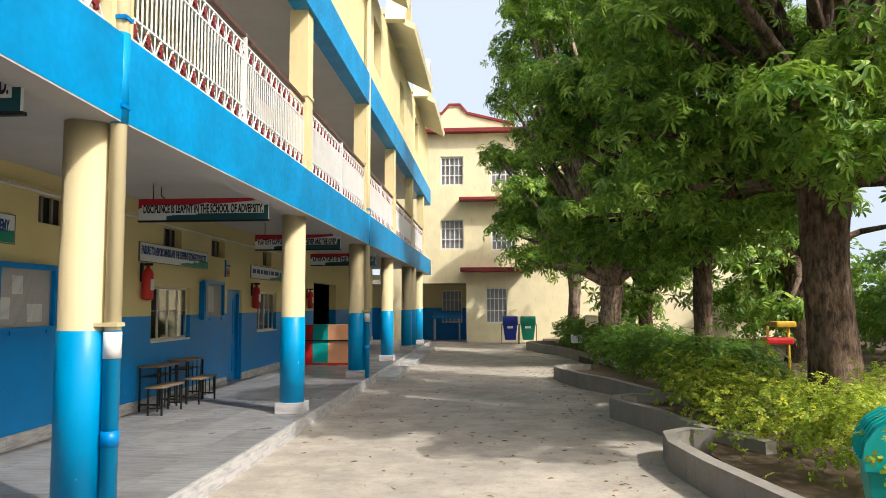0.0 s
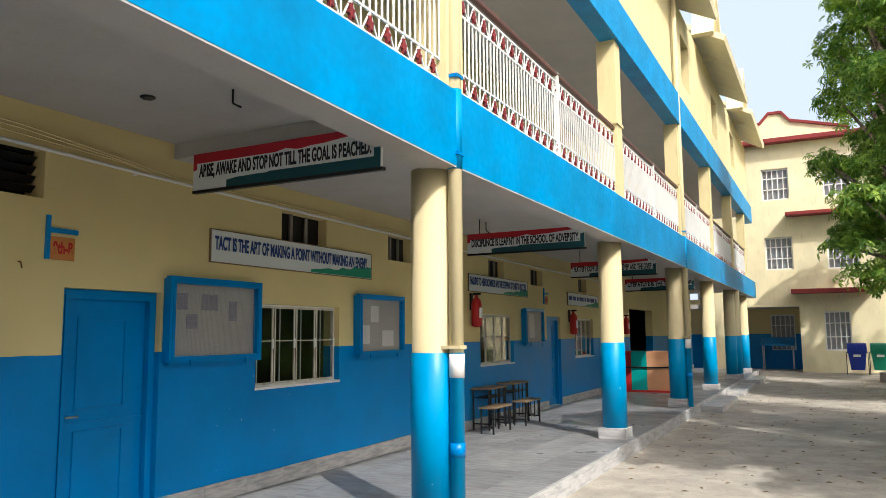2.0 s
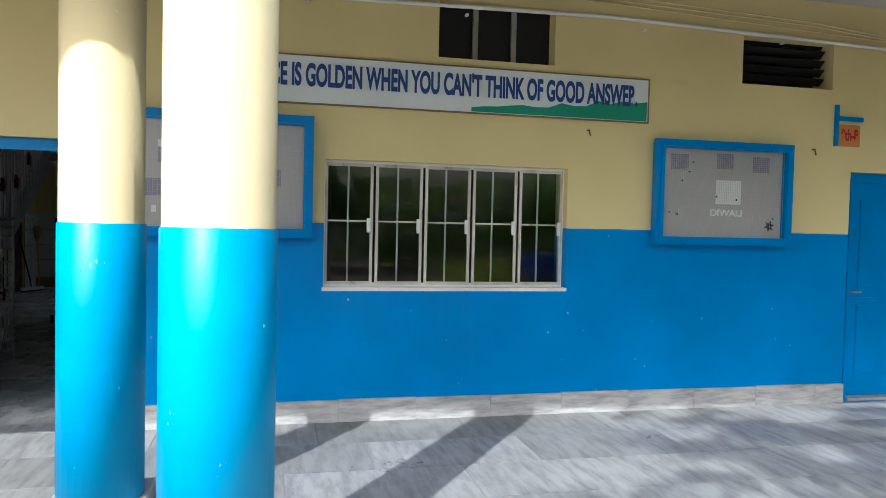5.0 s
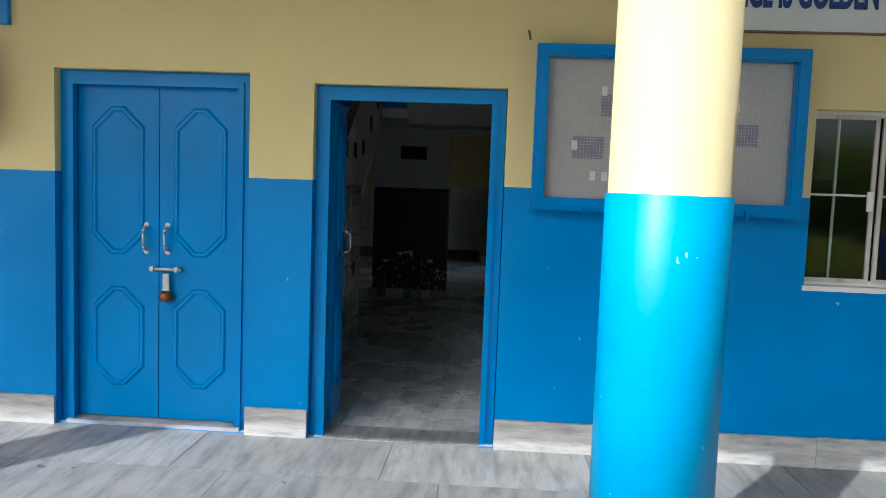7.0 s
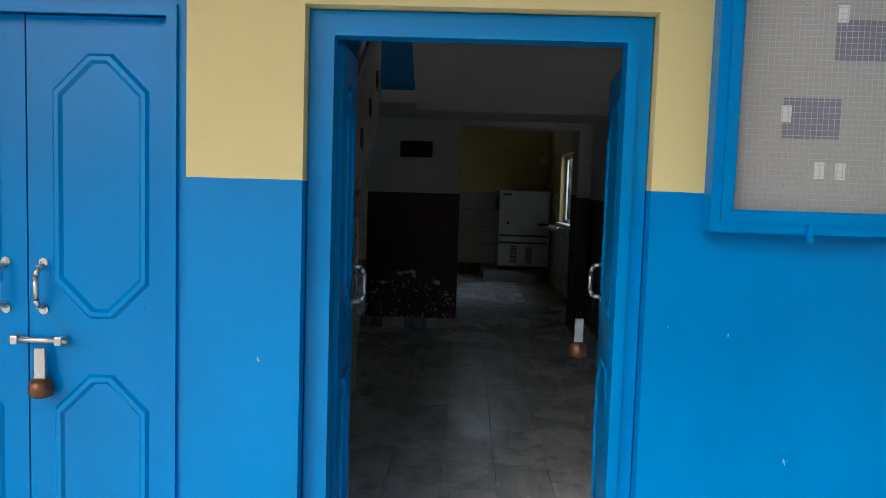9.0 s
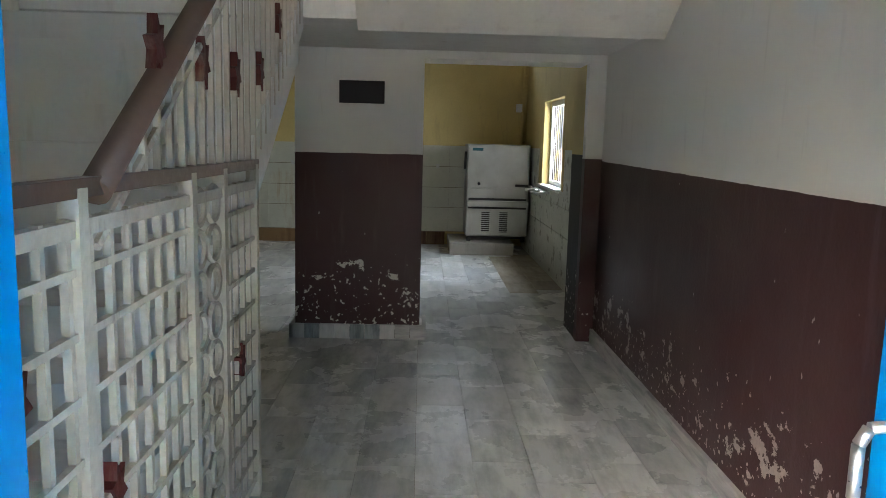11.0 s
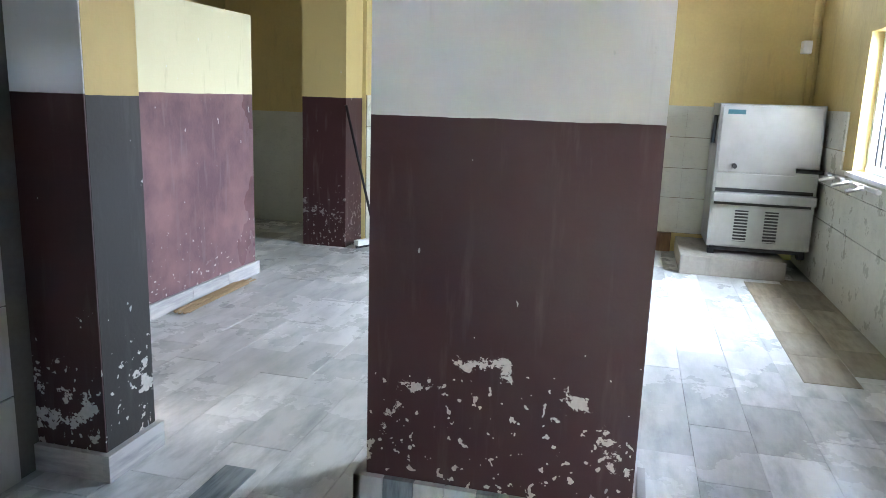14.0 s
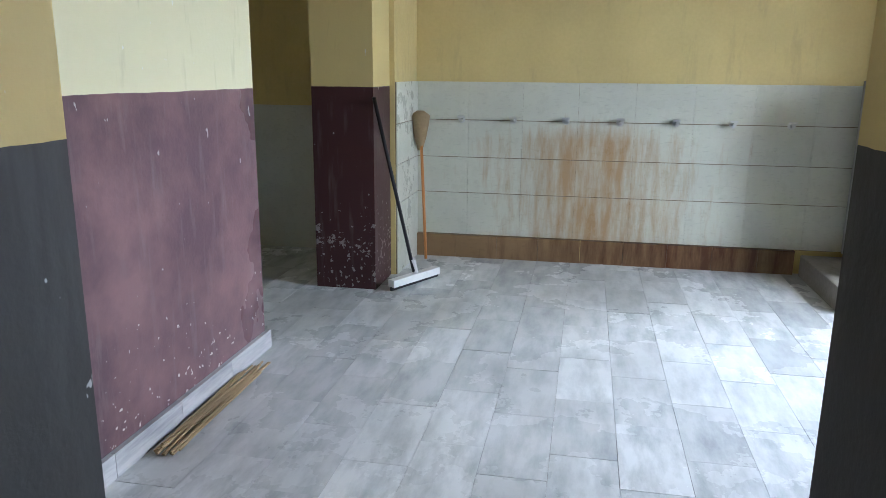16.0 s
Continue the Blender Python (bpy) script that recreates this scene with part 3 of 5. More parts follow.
part("parapet", prism(B(), [(2.0, 10.5), (2.0, 11.3), (3.2, 11.5), (3.6, 11.95), (4.1, 11.95), (4.5, 11.5), (6.8, 10.9), (6.8, 10.5)], "y", 39.6, 39.9), M_PALE, far)
part("parapet_coping", prism(B(), [(1.9, 11.3), (3.2, 11.5), (3.6, 11.95), (4.1, 11.95), (4.5, 11.5), (6.9, 10.9), (6.9, 11.02), (4.5, 11.63), (4.15, 12.07), (3.55, 12.07), (3.15, 11.62), (1.9, 11.42)], "y", 39.5, 40.0), M_DARKRED, far)
part("awning", box(B(), 4.1, 9.5, 38.2, 39.0, 6.85, 7.0, 0.02), M_DARKRED, far, "dark red window shade slab")
part("awning", box(B(), 4.15, 7.4, 38.2, 39.0, 3.3, 3.5, 0.02), M_DARKRED, far, "dark red window shade slab")


def barred_window(parent, x0, x1, z0, z1, y, nb=5):
    w = new("window")
    w.parent = parent
    part("frame", holed(B(), x0, x1, z0, z1, y + 0.05, y + 0.12, [(x0 + 0.06, x1 - 0.06, z0 + 0.06, z1 - 0.06)], "y"), M_WHITE, w)
    part("pane", box(B(), x0 + 0.06, x1 - 0.06, y + 0.16, y + 0.17, z0 + 0.06, z1 - 0.06), M_FARPANE, w, "curtained grey pane")
    for i in range(1, nb):
        x = x0 + (x1 - x0) * i / nb
        part("bar", box(B(), x - 0.02, x + 0.02, y + 0.06, y + 0.1, z0, z1), M_WHITE, w)
    for z in (0.35, 0.7):
        part("crossbar", box(B(), x0, x1, y + 0.055, y + 0.105, z0 + (z1 - z0) * z - 0.02, z0 + (z1 - z0) * z + 0.02), M_WHITE, w)
    return w


for h in FH[:-1]:
    barred_window(far, *h, 39.05)
barred_window(far, 3.0, 4.1, 0.7, 2.45, 42.03)
# Dark sheet added behind the openings in place of unlit rooms.
part("dark_room", box(B(), -1.0, 22.0, 46.0, 46.2, -0.3, 10.3), M_ROOMSHADE, far)

# ---- entrance hall and wash room ----
outside = set(bpy.data.objects)
solid("floor_hall", box(B(), -11.7, -0.02, -6.2, 0.5, -0.4, -0.016), M_CONC, "hall floor paved with worn marble tiles", "floor", kind="structure")
solid("wall_hall_north", box(B(), -6.0, -0.25, 0.135, 0.33, 0.0, 6.75), M_HALLSIDE, "hall wall, maroon below and white above, paint flaking", "wall", kind="structure")
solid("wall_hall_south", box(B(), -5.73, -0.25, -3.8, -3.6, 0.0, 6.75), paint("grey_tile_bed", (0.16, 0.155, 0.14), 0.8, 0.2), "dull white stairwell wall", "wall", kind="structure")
solid("wall_hall_front", box(B(), -0.30, -0.252, -3.6, -1.74, 0.0, 3.7), M_HALL, "inner face of the front wall", "wall", kind="structure")
bm = box(B(), -6.25, -5.885, -2.256, -1.268, 0.0, 2.2)
solid("pillar_hall", bm, M_PILLAR, "wide pillar, maroon below and white above, with flaked plaster", "pillar", kind="structure")
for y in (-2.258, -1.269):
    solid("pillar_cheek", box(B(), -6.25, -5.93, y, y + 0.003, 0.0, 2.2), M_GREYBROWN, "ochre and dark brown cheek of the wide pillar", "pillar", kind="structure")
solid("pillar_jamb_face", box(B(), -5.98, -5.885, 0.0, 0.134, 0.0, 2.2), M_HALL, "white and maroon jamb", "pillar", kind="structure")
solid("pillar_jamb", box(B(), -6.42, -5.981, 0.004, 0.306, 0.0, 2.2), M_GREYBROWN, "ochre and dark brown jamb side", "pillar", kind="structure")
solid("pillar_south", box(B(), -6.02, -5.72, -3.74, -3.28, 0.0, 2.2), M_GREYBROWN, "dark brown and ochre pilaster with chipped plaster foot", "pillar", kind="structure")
solid("pillar_south_face", box(B(), -5.719, -5.712, -3.6, -3.281, 0.0, 2.2), M_HALLHIGH, "maroon front of the pilaster", "pillar", kind="structure")
# The opening above the landing is added to brighten the hall.
solid("wall_over_openings", holed(B(), -3.8, 0.135, 2.2, 6.75, -6.25, -5.89, [(-2.5, -1.0, 4.3, 5.5)]), M_HALL, "white beam and wall above the openings", "wall", kind="structure")
SIDE_DOOR, SIDE_WIN, HIGH_WIN = (-7.62, -6.95, 0.0, 2.1), (-9.82, -8.5, 1.06, 2.12), (-1.17, -0.33, 2.78, 3.05)
solid("wall_room_north", holed(B(), -11.7, -6.42, 0.0, 3.5, 0.31, 0.52, [SIDE_DOOR, SIDE_WIN], "y"), M_OCHRE, "ochre side wall with a barred window", "wall", kind="structure")
solid("wall_room_back", holed(B(), -6.2, 0.52, 0.0, 3.5, -11.7, -11.5, [HIGH_WIN]), M_OCHRE, "ochre end wall above a tiled dado", "wall", kind="structure")
solid("wall_partition", box(B(), -9.0, -6.05, -4.56, -4.41, 0.0, 2.12), M_PINK, "faded purple partition wall, cream above", "wall", kind="structure")
solid("pillar_room", box(B(), -10.75, -10.3, -4.57, -4.11, 0.0, 3.3), M_ROOM, "maroon and ochre pillar with scraped foot", "pillar", kind="structure")
solid("wall_niche", box(B(), -11.5, -10.75, -4.4, -4.07, 0.0, 3.3), M_OCHRE, "short ochre wall beside the taps", "wall", kind="structure")
solid("wall_room_south", box(B(), -11.7, -6.05, -6.3, -6.1, 0.0, 3.5), M_OCHRE, "dim ochre wall behind the partition", "wall", kind="structure")
solid("wall_room_east", box(B(), -6.25, -6.09, -6.2, -3.76, 0.0, 3.5), M_OCHRE, "ochre wall behind the pilaster", "wall", kind="structure")
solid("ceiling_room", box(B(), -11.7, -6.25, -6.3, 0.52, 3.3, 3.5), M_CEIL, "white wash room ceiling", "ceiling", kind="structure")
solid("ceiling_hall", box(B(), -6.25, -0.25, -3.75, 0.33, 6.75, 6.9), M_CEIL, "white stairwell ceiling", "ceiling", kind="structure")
# Dark sheet added where the side room lies in shade.
solid("wall_side_room", box(B(), -8.0, -6.5, 1.6, 1.7, 0.0, 2.6), M_ROOMSHADE, "unseen dark-painted wall beyond the side door", "wall", kind="structure")

solid("trim_landing_dado", box(B(), -5.889, -5.87, -3.54, 0.13, 2.38, 3.75), M_BLUE, "blue painted dado above the stair landing", "dado", kind="structure")
t = thing("stair_wall_tiles", "large dull white wall tiles beside the stairs", "tiled wall", kind="structure")
for k in range(10):
    for i in range(5):
        x = -5.6 + 1.06 * i
        part("tile", box(B(), x, x + 1.052, -3.6, -3.59, 0.36 * k, 0.36 * k + 0.353), M_STAIRTILE, t)
# Unseen window added for daylight in the stairwell.
win = thing("window_stair", "unseen barred window added above the landing to light the hall", "window", kind="structure")
for k in range(7):
    part("bar", tube(B(), (-6.05, -2.4 + 0.22 * k, 4.3), (-6.05, -2.4 + 0.22 * k, 5.5), 0.01, 6), M_WHITE, win)
solid("dado_passage_end", box(B(), -11.5, -11.485, -6.08, -4.57, 0.0, 1.3), M_TILEWALL, "pale tiled dado at the end of the dim passage", "tiled dado", kind="structure")
solid("dado_passage", box(B(), -11.5, -6.25, -6.1, -6.085, 0.0, 1.3), M_TILEWALL, "pale tiled dado in the dim passage", "tiled dado", kind="structure")
# stairs
stair_white = paint("whitewashed_concrete", (0.72, 0.72, 0.70), 0.8, 0.08, stains=0.25)
stair = thing("staircase", "whitewashed concrete staircase with landing", "staircase", kind="structure")
pts = [(-1.15, 0.0)]
for i in range(13):
    x = -1.15 - 0.26 * i
    pts += [(x, 0.17 * (i + 1)), (x - 0.26, 0.17 * (i + 1))]
pts += [(-4.53, 2.02), (-1.35, 0.0)]
part("flight", prism(B(), pts, "y", -3.6, -2.0), stair_white, stair)
part("landing", box(B(), -5.89, -4.528, -3.585, 0.13, 2.262, 2.376), stair_white, stair)
pts = [(-4.53, 2.2), (-2.4, 3.62), (-2.4, 3.85)]
for i in range(9):
    x = -2.4 - 0.26 * i
    pts += [(x, 3.85 - 0.165 * i), (x - 0.26, 3.85 - 0.165 * i)]
part("flight_upper", prism(B(), pts[:-1] + [(-4.72, 2.38)], "y", -1.66, 0.135), stair_white, stair)
part("upper_floor", box(B(), -2.4, -0.25, -1.66, 0.135, 3.62, 3.85), stair_white, stair)


bm = B()
loops = []
for j in range(16):
    a = 2 * math.pi * j / 16
    loops.append([bm.verts.new(((0.07 + 0.011 * math.cos(q)) * math.cos(a), 0.011 * math.sin(q), (0.06 + 0.011 * math.cos(q)) * math.sin(a))) for q in (0, 1.26, 2.51, 3.77, 5.03)])
for j in range(16):
    for k in range(5):
        bm.faces.new((loops[j][k], loops[j][(k + 1) % 5], loops[(j + 1) % 16][(k + 1) % 5], loops[(j + 1) % 16][k]))
SCROLL = mesh_of("scroll", bm, M_OLDWHITE)


def grille():
    """The iron screen that closes the side of the stairs."""
    t = thing("stair_railing", "white chipped iron stair railing with a brown wooden handrail", "railing")
    y = -1.98
    def hand(x):
        return 1.63 + 0.66 * (-2.0 - x)
    def under(x):
        return max(1.47, 1.43 + 0.66 * (-3.3 - x) + 0.05)
    part("handrail", tube(B(), (-1.72, y, hand(-1.72)), (-4.5, y, hand(-4.5)), 0.036, 12), M_HANDRAIL, t, "worn brown wooden handrail")
    part("sill_bar", box(B(), -3.26, -1.05, y - 0.02, y + 0.02, 1.44, 1.48), M_HANDRAIL, t)
    part("rail_bar", tube(B(), (-1.72, y, hand(-1.72) - 0.12), (-4.5, y, hand(-4.5) - 0.12), 0.012, 6), M_OLDWHITE, t)
    n = 26
    for i in range(n):
        x = -1.8 - i * 0.104
        part("baluster", box(B(), x - 0.009, x + 0.009, y - 0.009, y + 0.009, under(x), hand(x) - 0.03), M_OLDWHITE, t)
        if i in (3, 7, 11, 15, 19, 23):
            part("rosette", star(B(), x, under(x) + 0.33, 0.05, 0.085, y - 0.012, y + 0.016, "y"), M_ROSETTE, t, "dark red cast rosette")
    part("stringer", prism(B(), [(-3.2, 1.33), (-4.53, 2.2), (-4.53, 2.42), (-3.2, 1.55)], "y", -2.02, -1.975), stair_white, t)
    g = part("panel_frame", B(), M_OLDWHITE, t)
    bm = B()
    for x in (-3.22, -2.72, -2.36, -1.62, -1.08):
        box(bm, x - 0.022, x + 0.022, y - 0.022, y + 0.022, 0.0, 1.46)
    for z in (0.08, 1.36):
        box(bm, -3.2, -1.1, y - 0.015, y + 0.015, z, z + 0.035)
    g.data = mesh_of("panel_frame", bm, M_OLDWHITE)
    for i in range(20):
        x = -1.16 - i * 0.104
        if not -2.72 < x < -2.36:
            part("bar", box(B(), x - 0.009, x + 0.009, y - 0.009, y + 0.009, 0.08, 1.4), M_OLDWHITE, t)
    for k in range(9):
        z = 0.2 + 0.135 * k
        for a, b in ((-3.2, -2.72), (-2.36, -1.1)):
            part("crossbar", box(B(), a, b, y - 0.006, y + 0.012, z, z + 0.018), M_OLDWHITE, t)
        for sx in (-0.085, 0.085):
            ring = new("scroll", SCROLL)
            ring.location = (-2.54 + sx, y, z + 0.065)
            ring.parent = t
    for x, z in ((-1.75, 0.75), (-2.95, 0.7), (-1.35, 1.1)):
        part("flower", star(B(), x, z, 0.045, 0.075, y - 0.012, y + 0.02, "y"), M_ROSETTE, t, "dark red cast flower")
    return t


grille()

# tiled dado, taps and trough of the wash room
for name, args in (("dado_back", ("x", -4.07, 0.31)), ("dado_niche", ("y", -11.48, -10.76)), ("dado_window", ("w", -11.48, -7.75))):
    t = thing(name, "cream glazed wall tiles in three courses, rust-stained", "tiled dado", kind="structure")
    kind, a, b = args
    if kind == "x":
        part("bed", box(B(), -11.5, -11.494, a, b, 0.2, 1.52), M_GROUT, t)
    elif kind == "y":
        part("bed", box(B(), a, b, -4.07, -4.064, 0.0, 1.52), M_GROUT, t)
    for z0, z1 in ((0.205 if kind == "x" else 0.0, 0.571), (0.577, 0.881), (0.887, 1.199), (1.205, 1.52)):
        u = a
        while u < b - 0.02:
            v = min(u + 0.46, b)
            if kind == "x":
                bm = box(B(), -11.494, -11.485, u, v - 0.0015, z0, z1)
            elif kind == "y":
                bm = box(B(), u, v - 0.0015, -4.064, -4.055, z0, z1)
            elif z0 > 1.0 and v > -9.82 and u < -8.5:
                bm = None
            else:
                bm = box(B(), u, v - 0.0015, 0.295, 0.31, z0, min(z1, 1.055) if v > -9.82 and u < -8.5 else z1)
            if bm:
                part("tile", bm, M_TILEWALL, t)
            u = v
trough = thing("baseboard_trough", "stone skirting under the taps, pale to rust-brown", "skirting", kind="structure")
for k in range(9):
    y = -4.06 + 0.36 * k
    part("skirting_slab", box(B(), -11.5, -11.45 + 0.004 * (k % 2), y, min(y + 0.357, -0.9), 0.0, 0.2), M_TROUGH, trough)
for i in range(7):
    y = -3.67 + 0.44 * i
    t = thing("tap", "small corroded steel water tap", "tap", "wall taps")
    part("spout", tube(B(), (-11.485, y, 1.205), (-11.40, y, 1.205), 0.014, 8), M_STEEL, t)
    part("knob", box(B(), -11.44, -11.42, y - 0.03, y + 0.03, 1.22, 1.24, 0.004), M_STEEL, t)
    part("flange", tube(B(), (-11.486, y, 1.205), (-11.478, y, 1.205), 0.03, 12), M_STEEL, t)


# Strip of darker brown slabs laid over the floor by the side wall.
M_BROWNSTRIP = marble("brown_floor_tile", (0.36, 0.32, 0.24), (0.19, 0.16, 0.11), 0.35, 0.4)
gutter = thing("trim_gutter", "darker brown stone tiles along the side wall", "gutter", kind="structure")
for k in range(5):
    x = -10.3 + 0.5 * k
    part("gutter_slab", box(B(), x, x + 0.496, -0.31, 0.0, 0.0, 0.0055), M_BROWNSTRIP, gutter)
    part("gutter_slab", box(B(), x - 0.2, x + 0.296, 0.004, 0.294, 0.0, 0.0055), M_BROWNSTRIP, gutter)


def water_cooler():
    t = thing("water_cooler", "stainless steel drinking water cooler on a stone base", "water cooler")
    x1, y0, y1 = -10.62, -0.63, 0.26
    w = y1 - y0
    part("cabinet", box(B(), x1 - 0.62, x1, y0, y1, 0.25, 1.56, 0.012), M_COOLER, t)
    part("door_panel", box(B(), x1, x1 + 0.014, y0 + 0.025, y1 - 0.025, 0.945, 1.54, 0.005), M_COOLER, t)
    part("middle_panel", box(B(), x1, x1 + 0.012, y0 + 0.025, y1 - 0.025, 0.80, 0.935, 0.004), M_COOLER, t)
    # Black strips put the shade above and below the tray into colour.
    part("gap", box(B(), x1, x1 + 0.004, y0 + 0.03, y1 - 0.03, 0.765, 0.798), M_BLACK, t, "black strip for the shaded gap above the drip tray")
    part("tray", box(B(), x1, x1 + 0.11, y0 + 0.01, y1 - 0.01, 0.68, 0.765, 0.008), M_COOLER, t)
    part("gap", box(B(), x1, x1 + 0.004, y0 + 0.03, y1 - 0.03, 0.645, 0.678), M_BLACK, t, "black strip for the shade below the drip tray")
    part("lower_panel", box(B(), x1, x1 + 0.012, y0 + 0.025, y1 - 0.025, 0.265, 0.64, 0.004), M_COOLER, t)
    for f, g in ((0.25, 0.38), (0.54, 0.67)):
        a, b = y0 + f * w, y0 + g * w
        v = part("vent", box(B(), x1 + 0.012, x1 + 0.014, a, b, 0.31, 0.60), M_BLACK, t)
        for k in range(10):
            part("slat", box(B(), x1 + 0.014, x1 + 0.02, a, b, 0.315 + 0.029 * k, 0.325 + 0.029 * k), M_COOLER, v)
    # Black block gives the cabinet its shaded underside.
    part("base_frame", box(B(), x1 - 0.6, x1 - 0.02, y0 + 0.03, y1 - 0.03, 0.215, 0.25), M_BLACK, t)
    part("faucet", tube(B(), (x1, y0 + 0.17, 1.01), (x1 + 0.07, y0 + 0.17, 1.0), 0.02, 10), M_BLACK, t, "dark push tap")
    part("spout", tube(B(), (x1 + 0.03, y1 - 0.2, 0.985), (x1 + 0.08, y1 + 0.02, 0.985), 0.02, 10), M_BLACK, t)
    part("hose", tube(B(), (x1 - 0.05, y0 - 0.02, 1.45), (x1 - 0.05, y0 - 0.03, 1.2), 0.018, 8), M_BLACK, t)
    part("badge", box(B(), x1 + 0.015, x1 + 0.018, y0 + 0.07, y0 + 0.22, 1.465, 1.505), M_SIGNTEAL, t)
    for y in (-0.58, 0.2):
        part("foot", box(B(), x1 - 0.1, x1 - 0.02, y - 0.03, y + 0.03, 0.175, 0.222), M_BLACK, t)
    return t


water_cooler()
solid("cooler_base", box(B(), -11.44, -10.42, -0.86, 0.05, 0.0, 0.176, 0.01), M_CONC, "low rough stone platform", "platform", kind="structure")
t = thing("wall_tap_pipe", "bent steel pipe with taps on the side wall", "pipe")
part("pipe", tube(B(), (-10.3, 0.25, 1.0), (-8.9, 0.25, 1.0), 0.018, 8), M_STEEL, t)
for x in (-10.0, -9.6, -9.2):
    part("faucet", tube(B(), (x, 0.25, 1.0), (x, 0.12, 0.97), 0.016, 8), M_STEEL, t)
    part("handle", box(B(), x - 0.05, x + 0.05, 0.17, 0.20, 1.01, 1.025), M_STEEL, t)

win = thing("window_side", "white-framed window with upright iron bars", "window", kind="structure")
part("frame", holed(B(), -9.82, -8.5, 1.06, 2.12, 0.40, 0.46, [(-9.76, -8.56, 1.12, 2.06)], "y"), M_WHITE, win)
for i in range(9):
    x = -9.66 + 0.125 * i
    part("bar", tube(B(), (x, 0.42, 1.06), (x, 0.42, 2.12), 0.009, 6), M_BLACK, win)
part("sill", box(B(), -9.84, -8.48, 0.26, 0.40, 1.03, 1.065, 0.005), M_WHITE, win)
win = thing("window_high", "small high window with slats", "window", kind="structure")
part("frame", holed(B(), -1.17, -0.33, 2.78, 3.05, -11.62, -11.58, [(-1.14, -0.36, 2.81, 3.02)]), M_WHITE, win)
for i in range(4):
    part("slat", box(B(), -11.61, -11.6, -1.1 + 0.2 * i, -1.08 + 0.2 * i, 2.8, 3.03), M_WHITE, win)
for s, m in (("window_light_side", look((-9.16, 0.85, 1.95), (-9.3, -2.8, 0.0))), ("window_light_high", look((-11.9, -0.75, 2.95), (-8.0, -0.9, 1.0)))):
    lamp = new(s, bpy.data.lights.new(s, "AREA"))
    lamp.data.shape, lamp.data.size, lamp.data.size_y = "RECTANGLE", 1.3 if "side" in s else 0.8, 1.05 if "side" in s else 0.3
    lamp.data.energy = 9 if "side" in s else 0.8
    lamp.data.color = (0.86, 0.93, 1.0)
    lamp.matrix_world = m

solid("wall_plaque", box(B(), -5.884, -5.868, -1.915, -1.57, 1.85, 2.02, 0.003), M_INKBLACK, "small blank black plate on the pillar", "plaque")


hall_things = [o for o in bpy.data.objects if o not in outside and o.parent is None and o.name != "wall_hall_front"]


def octagon(bm, u0, u1, z0, z1, cut, w, h, put):
    """A raised moulding round an eight-cornered field; put turns (u, z, depth) into a place."""
    def loop(d):
        a, b, c, e, k = u0 + d, u1 - d, z0 + d, z1 - d, cut - 0.4 * d
        return [(a + k, c), (b - k, c), (b, c + k), (b, e - k), (b - k, e), (a + k, e), (a, e - k), (a, c + k)]
    rows = [[bm.verts.new(put(u, z, d)) for u, z in loop(o)] for o, d in ((0, 0), (w * 0.3, h), (w * 0.7, h), (w, 0))]
    for a, b in zip(rows, rows[1:]):
        for i in range(8):
            bm.faces.new((a[i], a[(i + 1) % 8], b[(i + 1) % 8], b[i]))
    return bm


def door_leaf(parent, u0, u1, z1, put, handle_u, both=True):
    """One panelled leaf; put turns (u, z, depth) into a place."""
    def slab(name, a, b, c, d, e, f, mat, own=None):
        bm = B()
        vs = [bm.verts.new(put(u, z, dd)) for dd in (e, f) for z in (c, d) for u in (a, b)]
        for q in ((0, 2, 3, 1), (4, 5, 7, 6), (0, 1, 5, 4), (2, 6, 7, 3), (0, 4, 6, 2), (1, 3, 7, 5)):
            bm.faces.new([vs[i] for i in q])
        return part(name, bm, mat, own or parent)
    leaf = slab("leaf", u0, u1, 0.03, z1, -0.035, 0.0, M_BLUE)
    m = 0.085
    for zz in ((0.22, 0.83), (1.02, z1 - 0.12)):
        part("moulding", octagon(B(), u0 + m, u1 - m, zz[0], zz[1], 0.12, 0.034, 0.010, put), M_BLUE, leaf)
        if both:
            part("moulding", octagon(B(), u0 + m, u1 - m, zz[0], zz[1], 0.12, 0.034, -0.010, lambda u, z, d: put(u, z, d - 0.035)), M_BLUE, leaf)
    for base, out in ((0.0, 0.05), (-0.035, -0.085)) if both else ((0.0, 0.05),):
        pts = [(1.055, base), (1.06, base + (out - base) * 0.75), (1.085, out), (1.165, out), (1.19, base + (out - base) * 0.75), (1.195, base)]
        bm = B()
        for (za, da), (zb, db) in zip(pts, pts[1:]):
            tube(bm, put(handle_u, za, da), put(handle_u, zb, db), 0.0095, 8)
        for z in (1.045, 1.205):
            tube(bm, put(handle_u, z, base), put(handle_u, z, base + math.copysign(0.006, out)), 0.016, 10)
        part("handle", bm, M_STEEL, leaf, "steel pull handle")
    return leaf


def padlock(x, y, z, parent):
    part("padlock", lathe(B(), x, y, [(0.012, z - 0.07), (0.038, z - 0.06), (0.04, z - 0.03), (0.03, z - 0.005), (0.012, z)], 14), M_CAP, parent, "brown brass padlock")
    part("hasp", box(B(), x - 0.008, x + 0.008, y - 0.018, y + 0.018, z - 0.01, z + 0.1), M_STEEL, parent)


